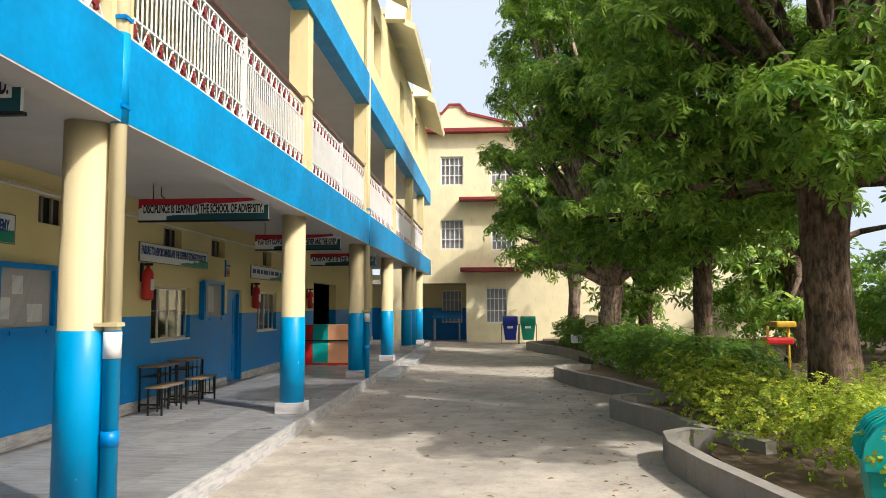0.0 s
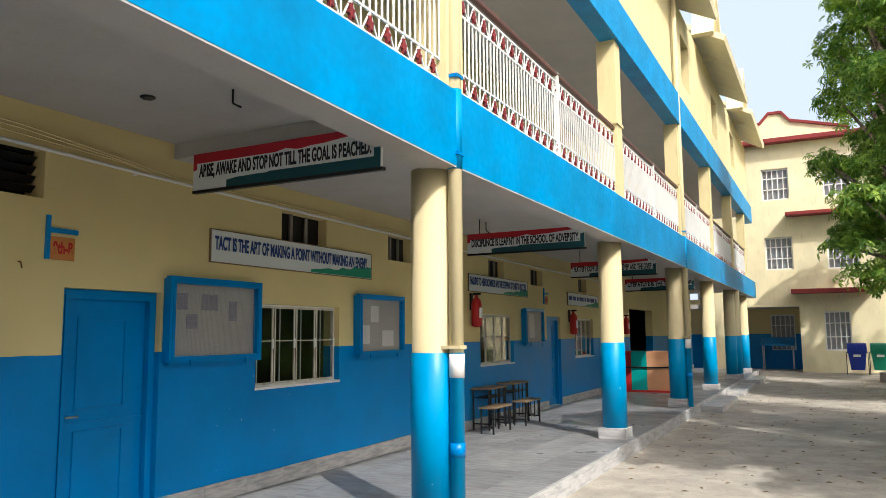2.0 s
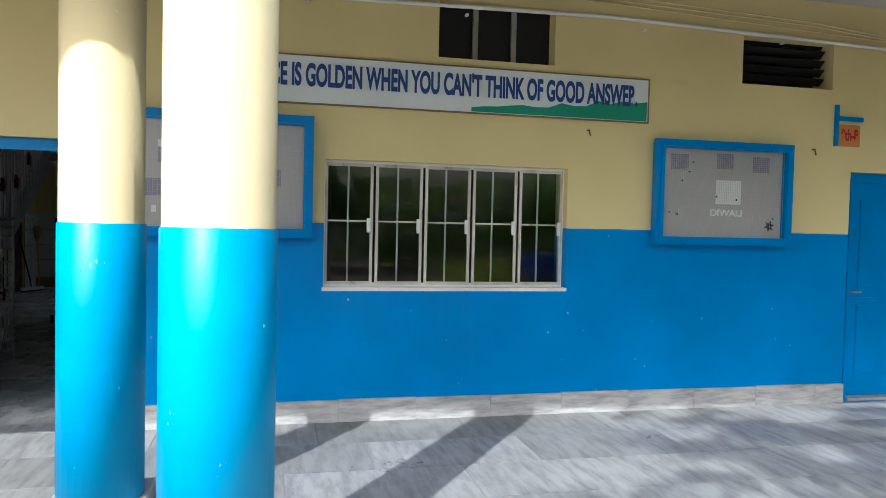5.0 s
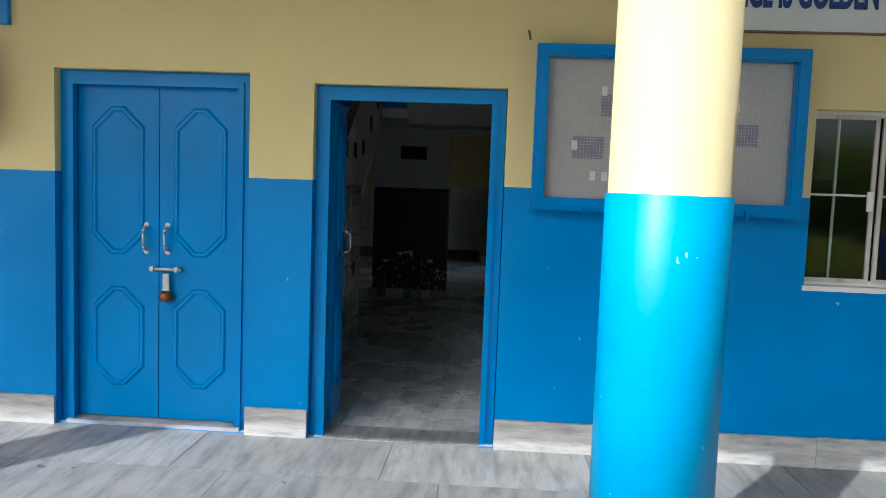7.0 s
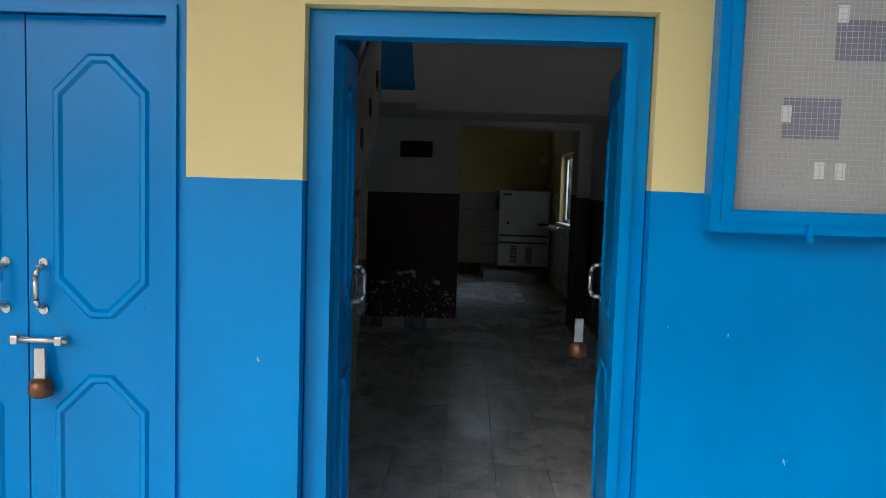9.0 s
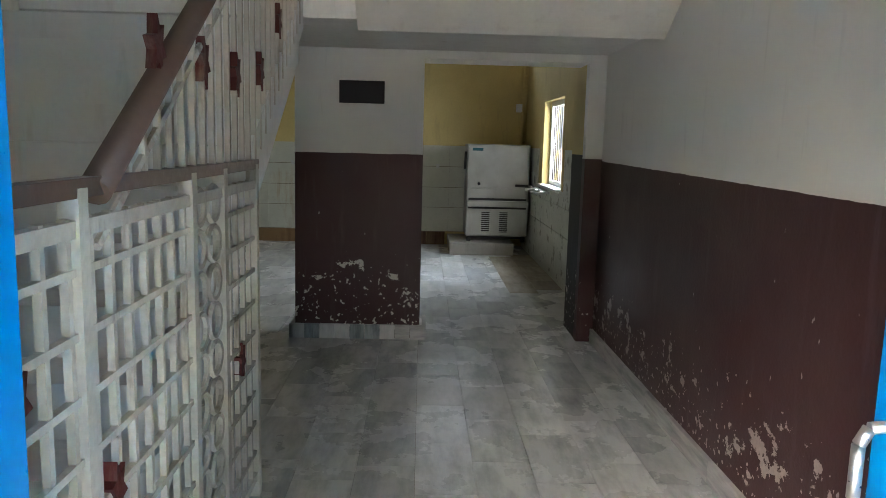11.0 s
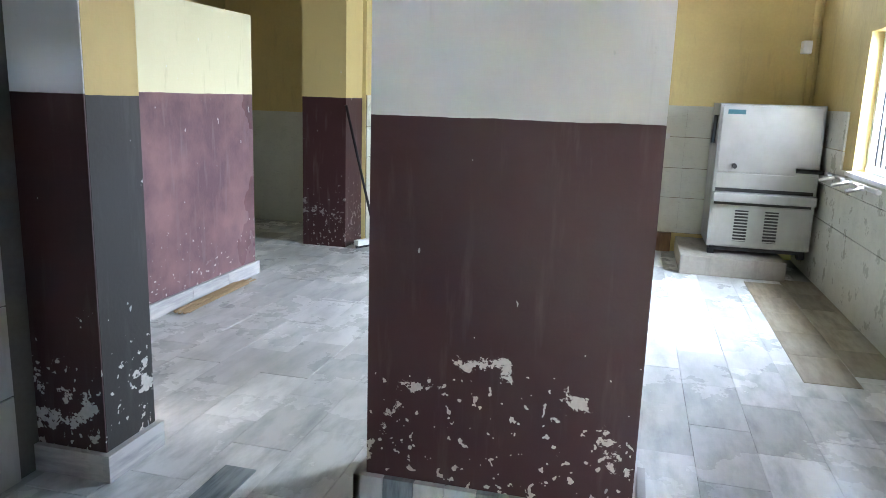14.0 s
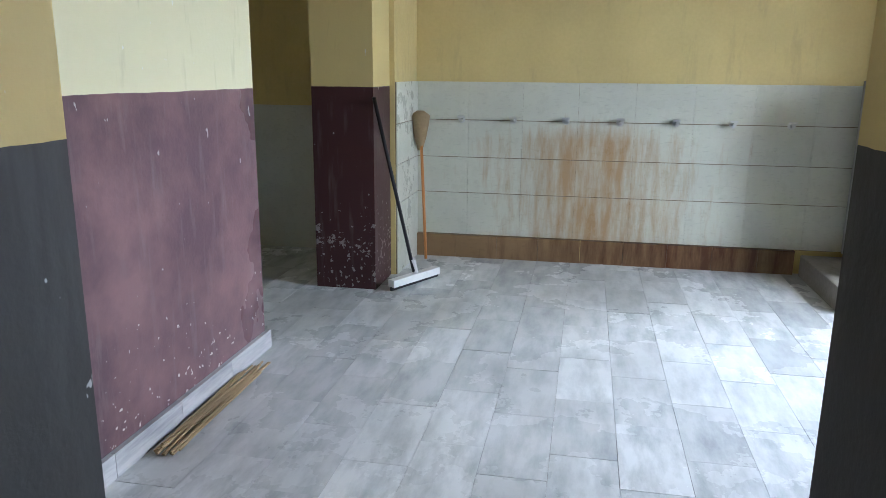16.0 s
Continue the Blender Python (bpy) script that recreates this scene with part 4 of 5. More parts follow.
def door_frame(parent, u0, u1, z1):
    part("frame", holed(B(), u0 + 0.004, u1 - 0.004, 0.0, z1 - 0.004, -0.17, -0.06, [(u0 + 0.075, u1 - 0.075, 0.0, z1 - 0.075)]), M_BLUE, parent)
    part("frame_bead", holed(B(), u0 + 0.05, u1 - 0.05, 0.0, z1 - 0.05, -0.06, -0.045, [(u0 + 0.085, u1 - 0.085, 0.0, z1 - 0.085)]), M_BLUE, parent)


def place_x(u, z, d):
    return (-0.11 + d, u, z)


d = thing("door_1", "closed blue double door with octagonal panels and a padlock", "door", kind="structure")
door_frame(d, *CLOSED[:2], CLOSED[3])
mid = (CLOSED[0] + CLOSED[1]) / 2
door_leaf(d, CLOSED[0] + 0.08, mid - 0.003, 2.02, place_x, mid - 0.075, False)
door_leaf(d, mid + 0.003, CLOSED[1] - 0.08, 2.02, place_x, mid + 0.055, False)
part("bolt", tube(B(), (-0.085, mid - 0.05, 0.945), (-0.085, mid + 0.15, 0.945), 0.011, 8), M_STEEL, d, "steel sliding bolt")
for y in (mid - 0.03, mid + 0.12):
    part("staple", box(B(), -0.111, -0.07, y - 0.012, y + 0.012, 0.93, 0.96, 0.004), M_STEEL, d)
padlock(-0.075, mid + 0.06, 0.82, d)
part("threshold", box(B(), -0.2, -0.02, CLOSED[0] + 0.05, CLOSED[1] - 0.05, 0.0, 0.022), M_SKIRT, d)

d = thing("door_2", "open blue double door with octagonal panels", "door", kind="structure")
door_frame(d, *OPENDOOR[:2], OPENDOOR[3])


def swung(hy, side, ang):
    ca, sa = math.cos(radians(ang)), math.sin(radians(ang))
    def put(u, z, dd):
        return (-0.20 - u * sa - dd * ca * 1.0, hy + side * (u * ca - dd * sa), z)
    return put


leaf = door_leaf(d, 0.10, 0.70, 1.97, swung(-0.622, -1, 95), 0.64)
part("leaf_stile", box(B(), -0.299, -0.20, -0.655, -0.622, 0.03, 1.97), M_BLUE, d)
padlock(-0.84, -0.69, 0.86, d)
door_leaf(d, 0.0, 0.31, 1.97, swung(-1.655, 1, 90), 0.26)
solid("trim_threshold", box(B(), -0.25, 0.0, -1.63, -0.70, -0.015, 0.004), M_CORR, "dark striped marble threshold", "threshold", kind="structure")
# Black leaf added to stop light leaking through the dark side doorway.
solid("door_side", box(B(), -7.62, -6.95, 0.33, 0.37, 0.0, 2.09, 0.006), M_BLACK, "black leaf added to keep light out of the side doorway", "door", kind="structure")
for dd, nm in ((D9, "door_3"), (D8, "door_4")):
    d = thing(nm, "closed blue wooden door with plain panels", "door", kind="structure")
    door_frame(d, *dd[:2], dd[3])
    y0, y1 = dd[0] + 0.085, dd[1] - 0.085
    leaf = part("leaf", box(B(), -0.15, -0.11, y0, y1, 0.03, dd[3] - 0.08), M_BLUE, d)
    for z0, z1 in ((0.2, 0.86), (1.02, 1.82)):
        part("moulding", holed(B(), y0 + 0.13, y1 - 0.2, z0, z1, -0.11, -0.098, [(y0 + 0.155, y1 - 0.225, z0 + 0.025, z1 - 0.025)]), M_BLUE, leaf)
    part("lock_rail", box(B(), -0.11, -0.1, y0, y1, 0.9, 0.93), M_BLUE, leaf)
    part("latch", tube(B(), (-0.1, y0 + 0.05, 0.98), (-0.1, y0 + 0.17, 0.98), 0.01, 8), M_STEEL, leaf)
    part("threshold", box(B(), -0.2, -0.02, y0, y1, 0.0, 0.022), M_SKIRT, d)


def casement_window(name, y0, y1, z0, z1, n):
    w = thing(name, "white steel casement window with dark panes and upright bars", "window", kind="structure")
    x = -0.10
    part("frame", holed(B(), y0, y1, z0, z1, x - 0.02, x + 0.02, [(y0 + 0.03, y1 - 0.03, z0 + 0.03, z1 - 0.03)]), M_WHITE, w)
    step = (y1 - y0) / n
    for i in range(n):
        a, b = y0 + step * i, y0 + step * (i + 1)
        s = part("casement", holed(B(), a + 0.01, b - 0.01, z0 + 0.018, z1 - 0.018, x + 0.004, x + 0.022, [(a + 0.032, b - 0.032, z0 + 0.042, z0 + 0.50), (a + 0.032, b - 0.032, z0 + 0.512, z1 - 0.042)]), M_OLDWHITE, w)
        for c, dz in ((z0 + 0.042, z0 + 0.50), (z0 + 0.512, z1 - 0.042)):
            g = part("pane", box(B(), x + 0.01, x + 0.014, a + 0.032, b - 0.032, c, dz), M_GLASS, s)
            g.visible_shadow = False
        part("latch", box(B(), x + 0.035, x + 0.05, b - 0.06, b - 0.03, z0 + 0.42, z0 + 0.53, 0.004), M_WHITE, s)
        part("bar", tube(B(), (x - 0.06, (a + b) / 2, z0), (x - 0.06, (a + b) / 2, z1), 0.008, 6), M_WHITE, w)
    part("sill", box(B(), -0.08, 0.012, y0 - 0.01, y1 + 0.01, z0 - 0.025, z0 + 0.003), M_WHITE, w)
    return w


for i, (h, n) in enumerate(zip(WINS, (5, 4, 4, 4))):
    casement_window(f"window_{i + 1}", *h, n)
for i, h in enumerate(VENTS):
    w = thing(f"window_vent_{i + 1}", "dark high ventilator with glass louvres", "ventilator", kind="structure")
    y0, y1, z0, z1 = h
    if i == 1:
        for k in range(5):
            z = z0 + 0.06 + k * 0.08
            part("louvre", prism(B(), [(-0.16, z), (-0.10, z + 0.05), (-0.095, z + 0.045), (-0.155, z - 0.005)], "y", y0 + 0.01, y1 - 0.01), M_BLACK, w)
    else:
        for k in (1, 2):
            y = y0 + (y1 - y0) * k / 3
            part("mullion", box(B(), -0.12, -0.09, y - 0.02, y + 0.02, z0, z1), M_CONC, w)
        # An opaque black pane closes the ventilator opening.
        g = part("pane", box(B(), -0.14, -0.135, y0, y1, z0, z1), M_BLACK, w, "opaque black pane")


def notice_board(y0, y1, z0, z1, sheets, tilt=0.0, label="blue-framed wall notice case with wire mesh and faded notices"):
    t = thing("notice_board", label, "notice board", "wall notice boards")
    part("case", box(B(), 0.0, 0.05, y0 + 0.02, y1 - 0.02, z0 + 0.02, z1 - 0.02), M_BLUE, t)
    part("backing", box(B(), 0.05, 0.056, y0 + 0.06, y1 - 0.06, z0 + 0.06, z1 - 0.06), M_BOARDBACK, t)
    f = part("frame", holed(B(), y0, y1, z0, z1, 0.05, 0.115, [(y0 + 0.068, y1 - 0.068, z0 + 0.068, z1 - 0.068)]), M_BLUE, t)
    part("bead", holed(B(), y0 + 0.03, y1 - 0.03, z0 + 0.03, z1 - 0.03, 0.115, 0.125, [(y0 + 0.06, y1 - 0.06, z0 + 0.06, z1 - 0.06)]), M_BLUE, f)
    for i, (u, v, w, h, m) in enumerate(sheets):
        a, c = y0 + u * (y1 - y0), z0 + v * (z1 - z0)
        part("notice", box(B(), 0.057, 0.0585 + 0.0004 * i, a, a + w, c, c + h), m, t)
    for u in (0.2, 0.8):
        part("catch", box(B(), 0.125, 0.14, y0 + u * (y1 - y0) - 0.008, y0 + u * (y1 - y0) + 0.008, z0 - 0.02, z0 + 0.03), M_BLUE, t)
    g = B()
    k = y0 + 0.07
    while k < y1 - 0.07:
        box(g, 0.078, 0.0795, k, k + 0.0011, z0 + 0.068, z1 - 0.068)
        k += 0.017
    k = z0 + 0.07
    while k < z1 - 0.07:
        box(g, 0.0796, 0.081, y0 + 0.068, y1 - 0.068, k, k + 0.0011)
        k += 0.017
    part("wire_mesh", g, M_STEEL, t, "fine steel wire mesh")
    return t


rnd = random.Random(4)
faded = [(u, v, 0.16, 0.13, M_LILAC) for u, v in ((0.12, 0.72), (0.45, 0.74), (0.72, 0.72))]
notice_board(-0.473, 0.96, 1.39, 2.28, [(u, v, 0.17, 0.12, M_LILAC) for u, v in ((0.5, 0.72), (0.25, 0.58), (0.72, 0.42), (0.15, 0.32), (0.45, 0.5))] + [(rnd.uniform(0.1, 0.8), rnd.uniform(0.12, 0.75), 0.03, 0.05, M_PAPER) for _ in range(9)])
board_b = notice_board(3.72, 5.0, 1.39, 2.255, faded + [(0.45, 0.40, 0.24, 0.2, M_PAPER)])
notice_board(6.69, 7.96, 1.39, 2.22, [(0.1, 0.62, 0.14, 0.16, M_LILAC), (0.35, 0.62, 0.22, 0.16, M_LILAC), (0.65, 0.5, 0.12, 0.2, M_LILAC), (0.2, 0.4, 0.14, 0.14, M_LILAC)])
notice_board(9.86, 11.03, 1.36, 2.19, [(0.3, 0.55, 0.2, 0.22, M_PAPER), (0.12, 0.2, 0.18, 0.25, M_PAPER), (0.55, 0.15, 0.3, 0.22, M_PAPER)], label="blue-framed wall notice case with white sheets")
notice_board(15.9, 17.0, 1.4, 2.16, [(0.3, 0.2, 0.3, 0.5, M_PAPER)], label="blue-framed wall notice case with one white sheet")


def letters(body, width, height, m, parent, mat, name="lettering"):
    cu = bpy.data.curves.new(name, "FONT")
    cu.body, cu.size, cu.extrude, cu.align_x, cu.align_y = body, height * 1.36, 0.0012, "CENTER", "CENTER"
    cu.offset = height * 0.05
    cu.materials.append(mat)
    ob = new(name, cu)
    bpy.context.view_layer.update()
    ob.matrix_world = m @ Matrix.Diagonal((width / max(0.01, ob.dimensions.x), 1, 1, 1))
    ob.parent = parent
    return ob


def brush(bm, u0, u1, z0, z1, put, seed):
    """A ragged brush stroke, thicker to one end."""
    r = random.Random(seed)
    n = 14
    lo = [bm.verts.new(put(u0 + (u1 - u0) * i / n, z0)) for i in range(n + 1)]
    hi = [bm.verts.new(put(u0 + (u1 - u0) * i / n, z0 + (z1 - z0) * min(1, (0.25 + 0.75 * i / n) * r.uniform(0.7, 1.1)))) for i in range(n + 1)]
    for i in range(n):
        bm.faces.new((lo[i], lo[i + 1], hi[i + 1], hi[i]))
    return bm


def wall_slogan(y0, y1, z0, z1, body, size=0.12):
    t = thing("slogan_board", "long white wall board with a motto and green brush stroke", "sign", "wall mottoes")
    part("board", box(B(), 0.0, 0.022, y0, y1, z0, z1), M_SIGN, t)
    part("border", holed(B(), y0 - 0.01, y1 + 0.01, z0 - 0.01, z1 + 0.01, 0.0, 0.026, [(y0, y1, z0, z1)]), M_WOODTOP, t)
    part("brush_stroke", brush(B(), y0 + (y1 - y0) * 0.55, y1 - 0.01, z0 + 0.005, z0 + (z1 - z0) * 0.5, lambda u, z: (0.0245, u, z), 3), M_GREEN, t, "green brush stroke")
    if body:
        letters(body, (y1 - y0) * 0.955, size, Matrix.Translation((0.0265, (y0 + y1) / 2 - 0.02, (z0 + z1) / 2 + 0.025)) @ pose(0, 0, 0, 90, 0, 90), t, M_INK)
    else:
        r = random.Random(9)
        u = y0 + 0.1
        while u < y1 - 0.2:
            w = r.uniform(0.12, 0.4)
            part("word_bar", box(B(), 0.0235, 0.025, u, min(u + w, y1 - 0.08), (z0 + z1) / 2 - 0.03, (z0 + z1) / 2 + 0.07), M_INK, t)
            u += w + 0.07
    return t


wall_slogan(0.33, 3.665, 2.39, 2.73, "SILENCE IS GOLDEN WHEN YOU CAN'T THINK OF GOOD ANSWER.", 0.165)
wall_slogan(7.28, 10.27, 2.41, 2.74, "TACT IS THE ART OF MAKING A POINT WITHOUT MAKING AN ENEMY.", 0.14)
wall_slogan(13.41, 16.25, 2.40, 2.70, "FAILURE TO HEROIC MINDS ARE THE STEPPING STONES TO SUCCESS", 0.135)
wall_slogan(18.95, 21.6, 2.32, 2.62, None)


def hanging_slogan(y, x0, x1, z0, z1, body):
    t = thing("hanging_sign", "red, white and dark teal motto board hung across the corridor", "sign", "hanging mottoes")
    part("board", box(B(), x0, x1, y, y + 0.03, z0, z1), M_SIGN, t)
    part("red_stroke", brush(B(), x1 - 0.15, x0, z1, z1 - (z1 - z0) * 0.5, lambda u, z: (u, y - 0.003, z), 5), M_SIGNRED, t)
    part("teal_stroke", brush(B(), x0 + 0.4, x1, z0, z0 + (z1 - z0) * 0.75, lambda u, z: (u, y - 0.004, z), 6), M_SIGNTEAL, t)
    plate = part("letter_ground", box(B(), x0 + 0.05, x1 - 0.06, y - 0.0065, y - 0.005, z0 + 0.09, z1 - 0.09), M_SIGN, t)
    letters(body, (x1 - x0) * 0.92, 0.115, Matrix.Translation(((x0 + x1) / 2, y - 0.0085, (z0 + z1) / 2)) @ pose(0, 0, 0, 90, 0, 0), t, M_INKBLACK)
    part("frame", box(B(), x0, x1 + 0.02, y - 0.01, y + 0.04, z0 - 0.025, z0), M_BLACK, t)
    for x in (x0 + 0.2, x1 - 0.2):
        if y < BAY:
            part("bracket", box(B(), x - 0.03, x + 0.03, y + 0.03, BAY, z1 - 0.06, z1 - 0.03), M_BLACK, t)
            continue
        part("hanger", tube(B(), (x, y + 0.015, z1), (x, y + 0.015, 3.372), 0.008, 6), M_BLACK, t)
    return t


HANG = [(6.5, 0.56, 2.56, 2.95, 3.285, "ARISE, AWAKE AND STOP NOT TILL THE GOAL IS REACHED."), (11.8, 0.77, 2.6, 2.85, 3.15, "DISCIPLINCE IS LEARNT IN THE SCHOOL OF ADVERSITY."),
        (16.8, 0.8, 2.57, 2.82, 3.12, "FLATTERY CORRUPTS BOTH THE RECEIVER AND THE GIVER."), (21.3, 0.85, 2.6, 2.74, 3.04, "LITERATURE IS THE THOUGHT OF")]
for y, x0, x1, z0, z1, body in HANG:
    hanging_slogan(y, x0, x1, z0, z1, body)


def door_sign(y, z, body):
    t = thing("door_sign", "small orange class sign on a blue bracket", "sign", "class signs")
    part("bracket", box(B(), 0.0, 0.03, y - 0.14, y - 0.11, z - 0.06, z + 0.3), M_BLUE, t)
    part("arm", box(B(), 0.005, 0.03, y - 0.11, y + 0.14, z + 0.16, z + 0.2), M_BLUE, t)
    p = part("plate", box(B(), 0.005, 0.02, y - 0.1, y + 0.12, z - 0.06, z + 0.13, 0.004), M_ORANGE, t)
    letters(body, 0.18, 0.1, Matrix.Translation((0.0225, y + 0.01, z + 0.035)) @ pose(0, 0, 0, 90, 0, 90), t, M_RED)


door_sign(5.62, 2.34, "9th-B")
door_sign(17.4, 2.34, "8th-B")
solid("sign_bracket", box(B(), 0.0, 0.035, -3.54, -3.485, 2.33, 2.62, 0.006), M_BLUE, "empty blue sign bracket on the wall", "bracket")


def sub(name, me, at, parent):
    """A piece that shares its mesh with alike pieces."""
    ob = new(name, me)
    ob.location = at
    ob.parent = parent
    return ob


RAIL_BAR = mesh_of("bar", box(B(), -0.007, 0.007, -0.007, 0.007, 0.0, 0.6), M_WHITE)
bm = B()
for s0, s1 in (((0, -0.11, 0), (0, 0, 0.18)), ((0, 0.11, 0), (0, 0, 0.18)), ((0, -0.12, 0), (0, -0.12, 0.18))):
    tube(bm, s0, s1, 0.008, 5)
RAIL_BRACE = mesh_of("brace", bm, M_WHITE)


RAIL_FLOWER = mesh_of("flower", star(B(), 0.0, 0.085, 0.05, 0.075, -0.012, 0.012), M_DARKRED)


def gallery_railing(y0, y1):
    t = thing("gallery_railing", "white iron gallery railing with red flower ornaments", "railing", "gallery railings")
    x = 2.68
    part("handrail", box(B(), x - 0.03, x + 0.03, y0, y1, 4.90, 4.95, 0.01), M_RAILTOP, t, "brown top rail")
    for z in (3.86, 4.05, 4.62, 4.82):
        part("rail", box(B(), x - 0.008, x + 0.008, y0, y1, z, z + 0.02), M_WHITE, t)
    n = int((y1 - y0) / 0.085)
    for i in range(n + 1):
        sub("bar", RAIL_BAR, (x, y0 + (y1 - y0) * i / n, 4.05), t)
    m = int((y1 - y0) / 0.24)
    for i in range(m):
        c = y0 + (y1 - y0) * (i + 0.5) / m
        for zb in (3.87, 4.64):
            sub("brace", RAIL_BRACE, (x, c, zb), t)
            sub("flower", RAIL_FLOWER, (x, c, zb), t)
    mid = (y0 + y1) / 2
    part("post", box(B(), x - 0.03, x + 0.03, mid - 0.03, mid + 0.03, 3.78, 4.95), M_WHITE, t)
    return t


UP = [0.4] + ROWS_Y
for a, b in zip(UP, UP[1:]):
    gallery_railing(a + 0.18, b - 0.18)

# cables and conduits under the ceiling
t = thing("wall_conduit", "white conduit and loose cables along the wall", "cable")
def run_of(name, pts, r, mat, parent):
    """A thin round line along the wall through (x, y, z) points."""
    bm = B()
    prev = None
    for x, y, z in pts:
        loop = [bm.verts.new((x + r * math.cos(0.785 * k), y, z + r * math.sin(0.785 * k))) for k in range(8)]
        if prev:
            for k in range(8):
                bm.faces.new((prev[k], prev[(k + 1) % 8], loop[(k + 1) % 8], loop[k])).smooth = True
        prev = loop
    part(name, bm, mat, parent)


run_of("conduit", [(0.03, -5.0, 3.12), (0.03, 0.88, 3.165), (0.03, 3.3, 3.215), (0.03, 6.77, 3.14), (0.03, 12.0, 3.08), (0.03, 24.0, 3.03)], 0.016, M_WHITE, t)
LINE = [(-5.0, 3.35), (-2.0, 3.36), (0.86, 3.37), (3.3, 3.355), (5.2, 3.29), (6.2, 3.225), (6.72, 3.16), (7.3, 3.15), (9.0, 3.145), (12.0, 3.12), (16.0, 3.105), (24.0, 3.06)]
for k in range(3):
    run_of("cable", [(0.02 + 0.012 * k, y, z + (0.034 if y < 6 else 0.016) * (k - 1) + 0.006 * math.sin(2.3 * y + 2 * k)) for y, z in LINE], 0.007, M_CREAM, t)
for y in (0.9, 2.1, 3.6, 4.9, 6.3, 8.2, 10.1):
    part("clip", box(B(), 0.0, 0.05, y, y + 0.02, 3.12, 3.135), M_WHITE, t)


def extinguisher(y, z):
    t = thing("fire_extinguisher", "red fire extinguisher hung on the wall", "fire extinguisher", "fire extinguishers")
    part("body", lathe(B(), 0.12, y, [(0.02, z), (0.085, z + 0.02), (0.09, z + 0.06), (0.09, z + 0.42), (0.07, z + 0.48), (0.03, z + 0.52), (0.03, z + 0.56)], 18), M_RED, t)
    part("valve", box(B(), 0.06, 0.2, y - 0.02, y + 0.02, z + 0.56, z + 0.60, 0.006), M_BLACK, t)
    part("label", box(B(), 0.15, 0.212, y - 0.05, y + 0.05, z + 0.16, z + 0.34, 0.01), M_PAPER, t)
    part("hose", tube(B(), (0.1, y + 0.06, z + 0.57), (0.14, y + 0.11, z + 0.2), 0.014, 8), M_BLACK, t)
    part("bracket", box(B(), 0.0, 0.035, y - 0.03, y + 0.03, z + 0.3, z + 0.6), M_BLACK, t)


for y, z in ((13.5, 1.76), (19.05, 1.6), (24.3, 1.58), (-3.66, 1.68)):
    extinguisher(y, z)


def school_bench(x, y, w, d, h, name, label):
    t = thing(name, label, "bench" if "bench" in name else "desk", "school furniture")
    part("top", box(B(), x, x + d, y, y + w, h - 0.03, h, 0.006), M_WOODTOP, t, "worn wooden top")
    for a in (x + 0.02, x + d - 0.045):
        for b in (y + 0.03, y + w - 0.055):
            part("leg", box(B(), a, a + 0.025, b, b + 0.025, 0.0, h - 0.03), M_BLACK, t)
    for b in (y + 0.03, y + w - 0.055):
        part("stretcher", box(B(), x + 0.03, x + d - 0.03, b, b + 0.02, 0.1, 0.125), M_BLACK, t)
    for k in range(4):
        yy = y + 0.12 + (w - 0.24) * k / 3
        part("slat_bar", box(B(), x + d - 0.04, x + d - 0.025, yy, yy + 0.015, 0.12, h - 0.03), M_BLACK, t)
    if h > 0.6:
        part("shelf", box(B(), x + 0.04, x + d - 0.04, y + 0.04, y + w - 0.04, h - 0.18, h - 0.165), M_BLACK, t)
    return t


school_bench(0.36, 13.0, 0.8, 0.28, 0.44, "school_bench", "low black iron bench with worn wooden seat")
school_bench(0.03, 13.4, 0.8, 0.36, 0.72, "school_desk", "black iron school desk with worn top")
school_bench(0.03, 14.5, 0.8, 0.36, 0.74, "school_desk", "black iron school desk with a shelf")
school_bench(0.42, 14.3, 0.8, 0.28, 0.44, "school_bench", "low black iron bench with worn wooden seat")

t = thing("painted_counter", "upright counter painted red, teal and peach in stripes", "counter")
for a, b, m in ((0.35, 0.62, M_RED), (0.62, 1.05, M_TEAL), (1.05, 1.75, M_PEACH)):
    part("panel", box(B(), a, b, 22.6, 23.2, 0.06, 1.12), m, t)
part("shelf_line", box(B(), 0.34, 1.76, 22.57, 22.6, 0.66, 0.7), M_BLACK, t)
part("plinth", box(B(), 0.33, 1.77, 22.6, 23.2, 0.0, 0.06), M_RED, t)


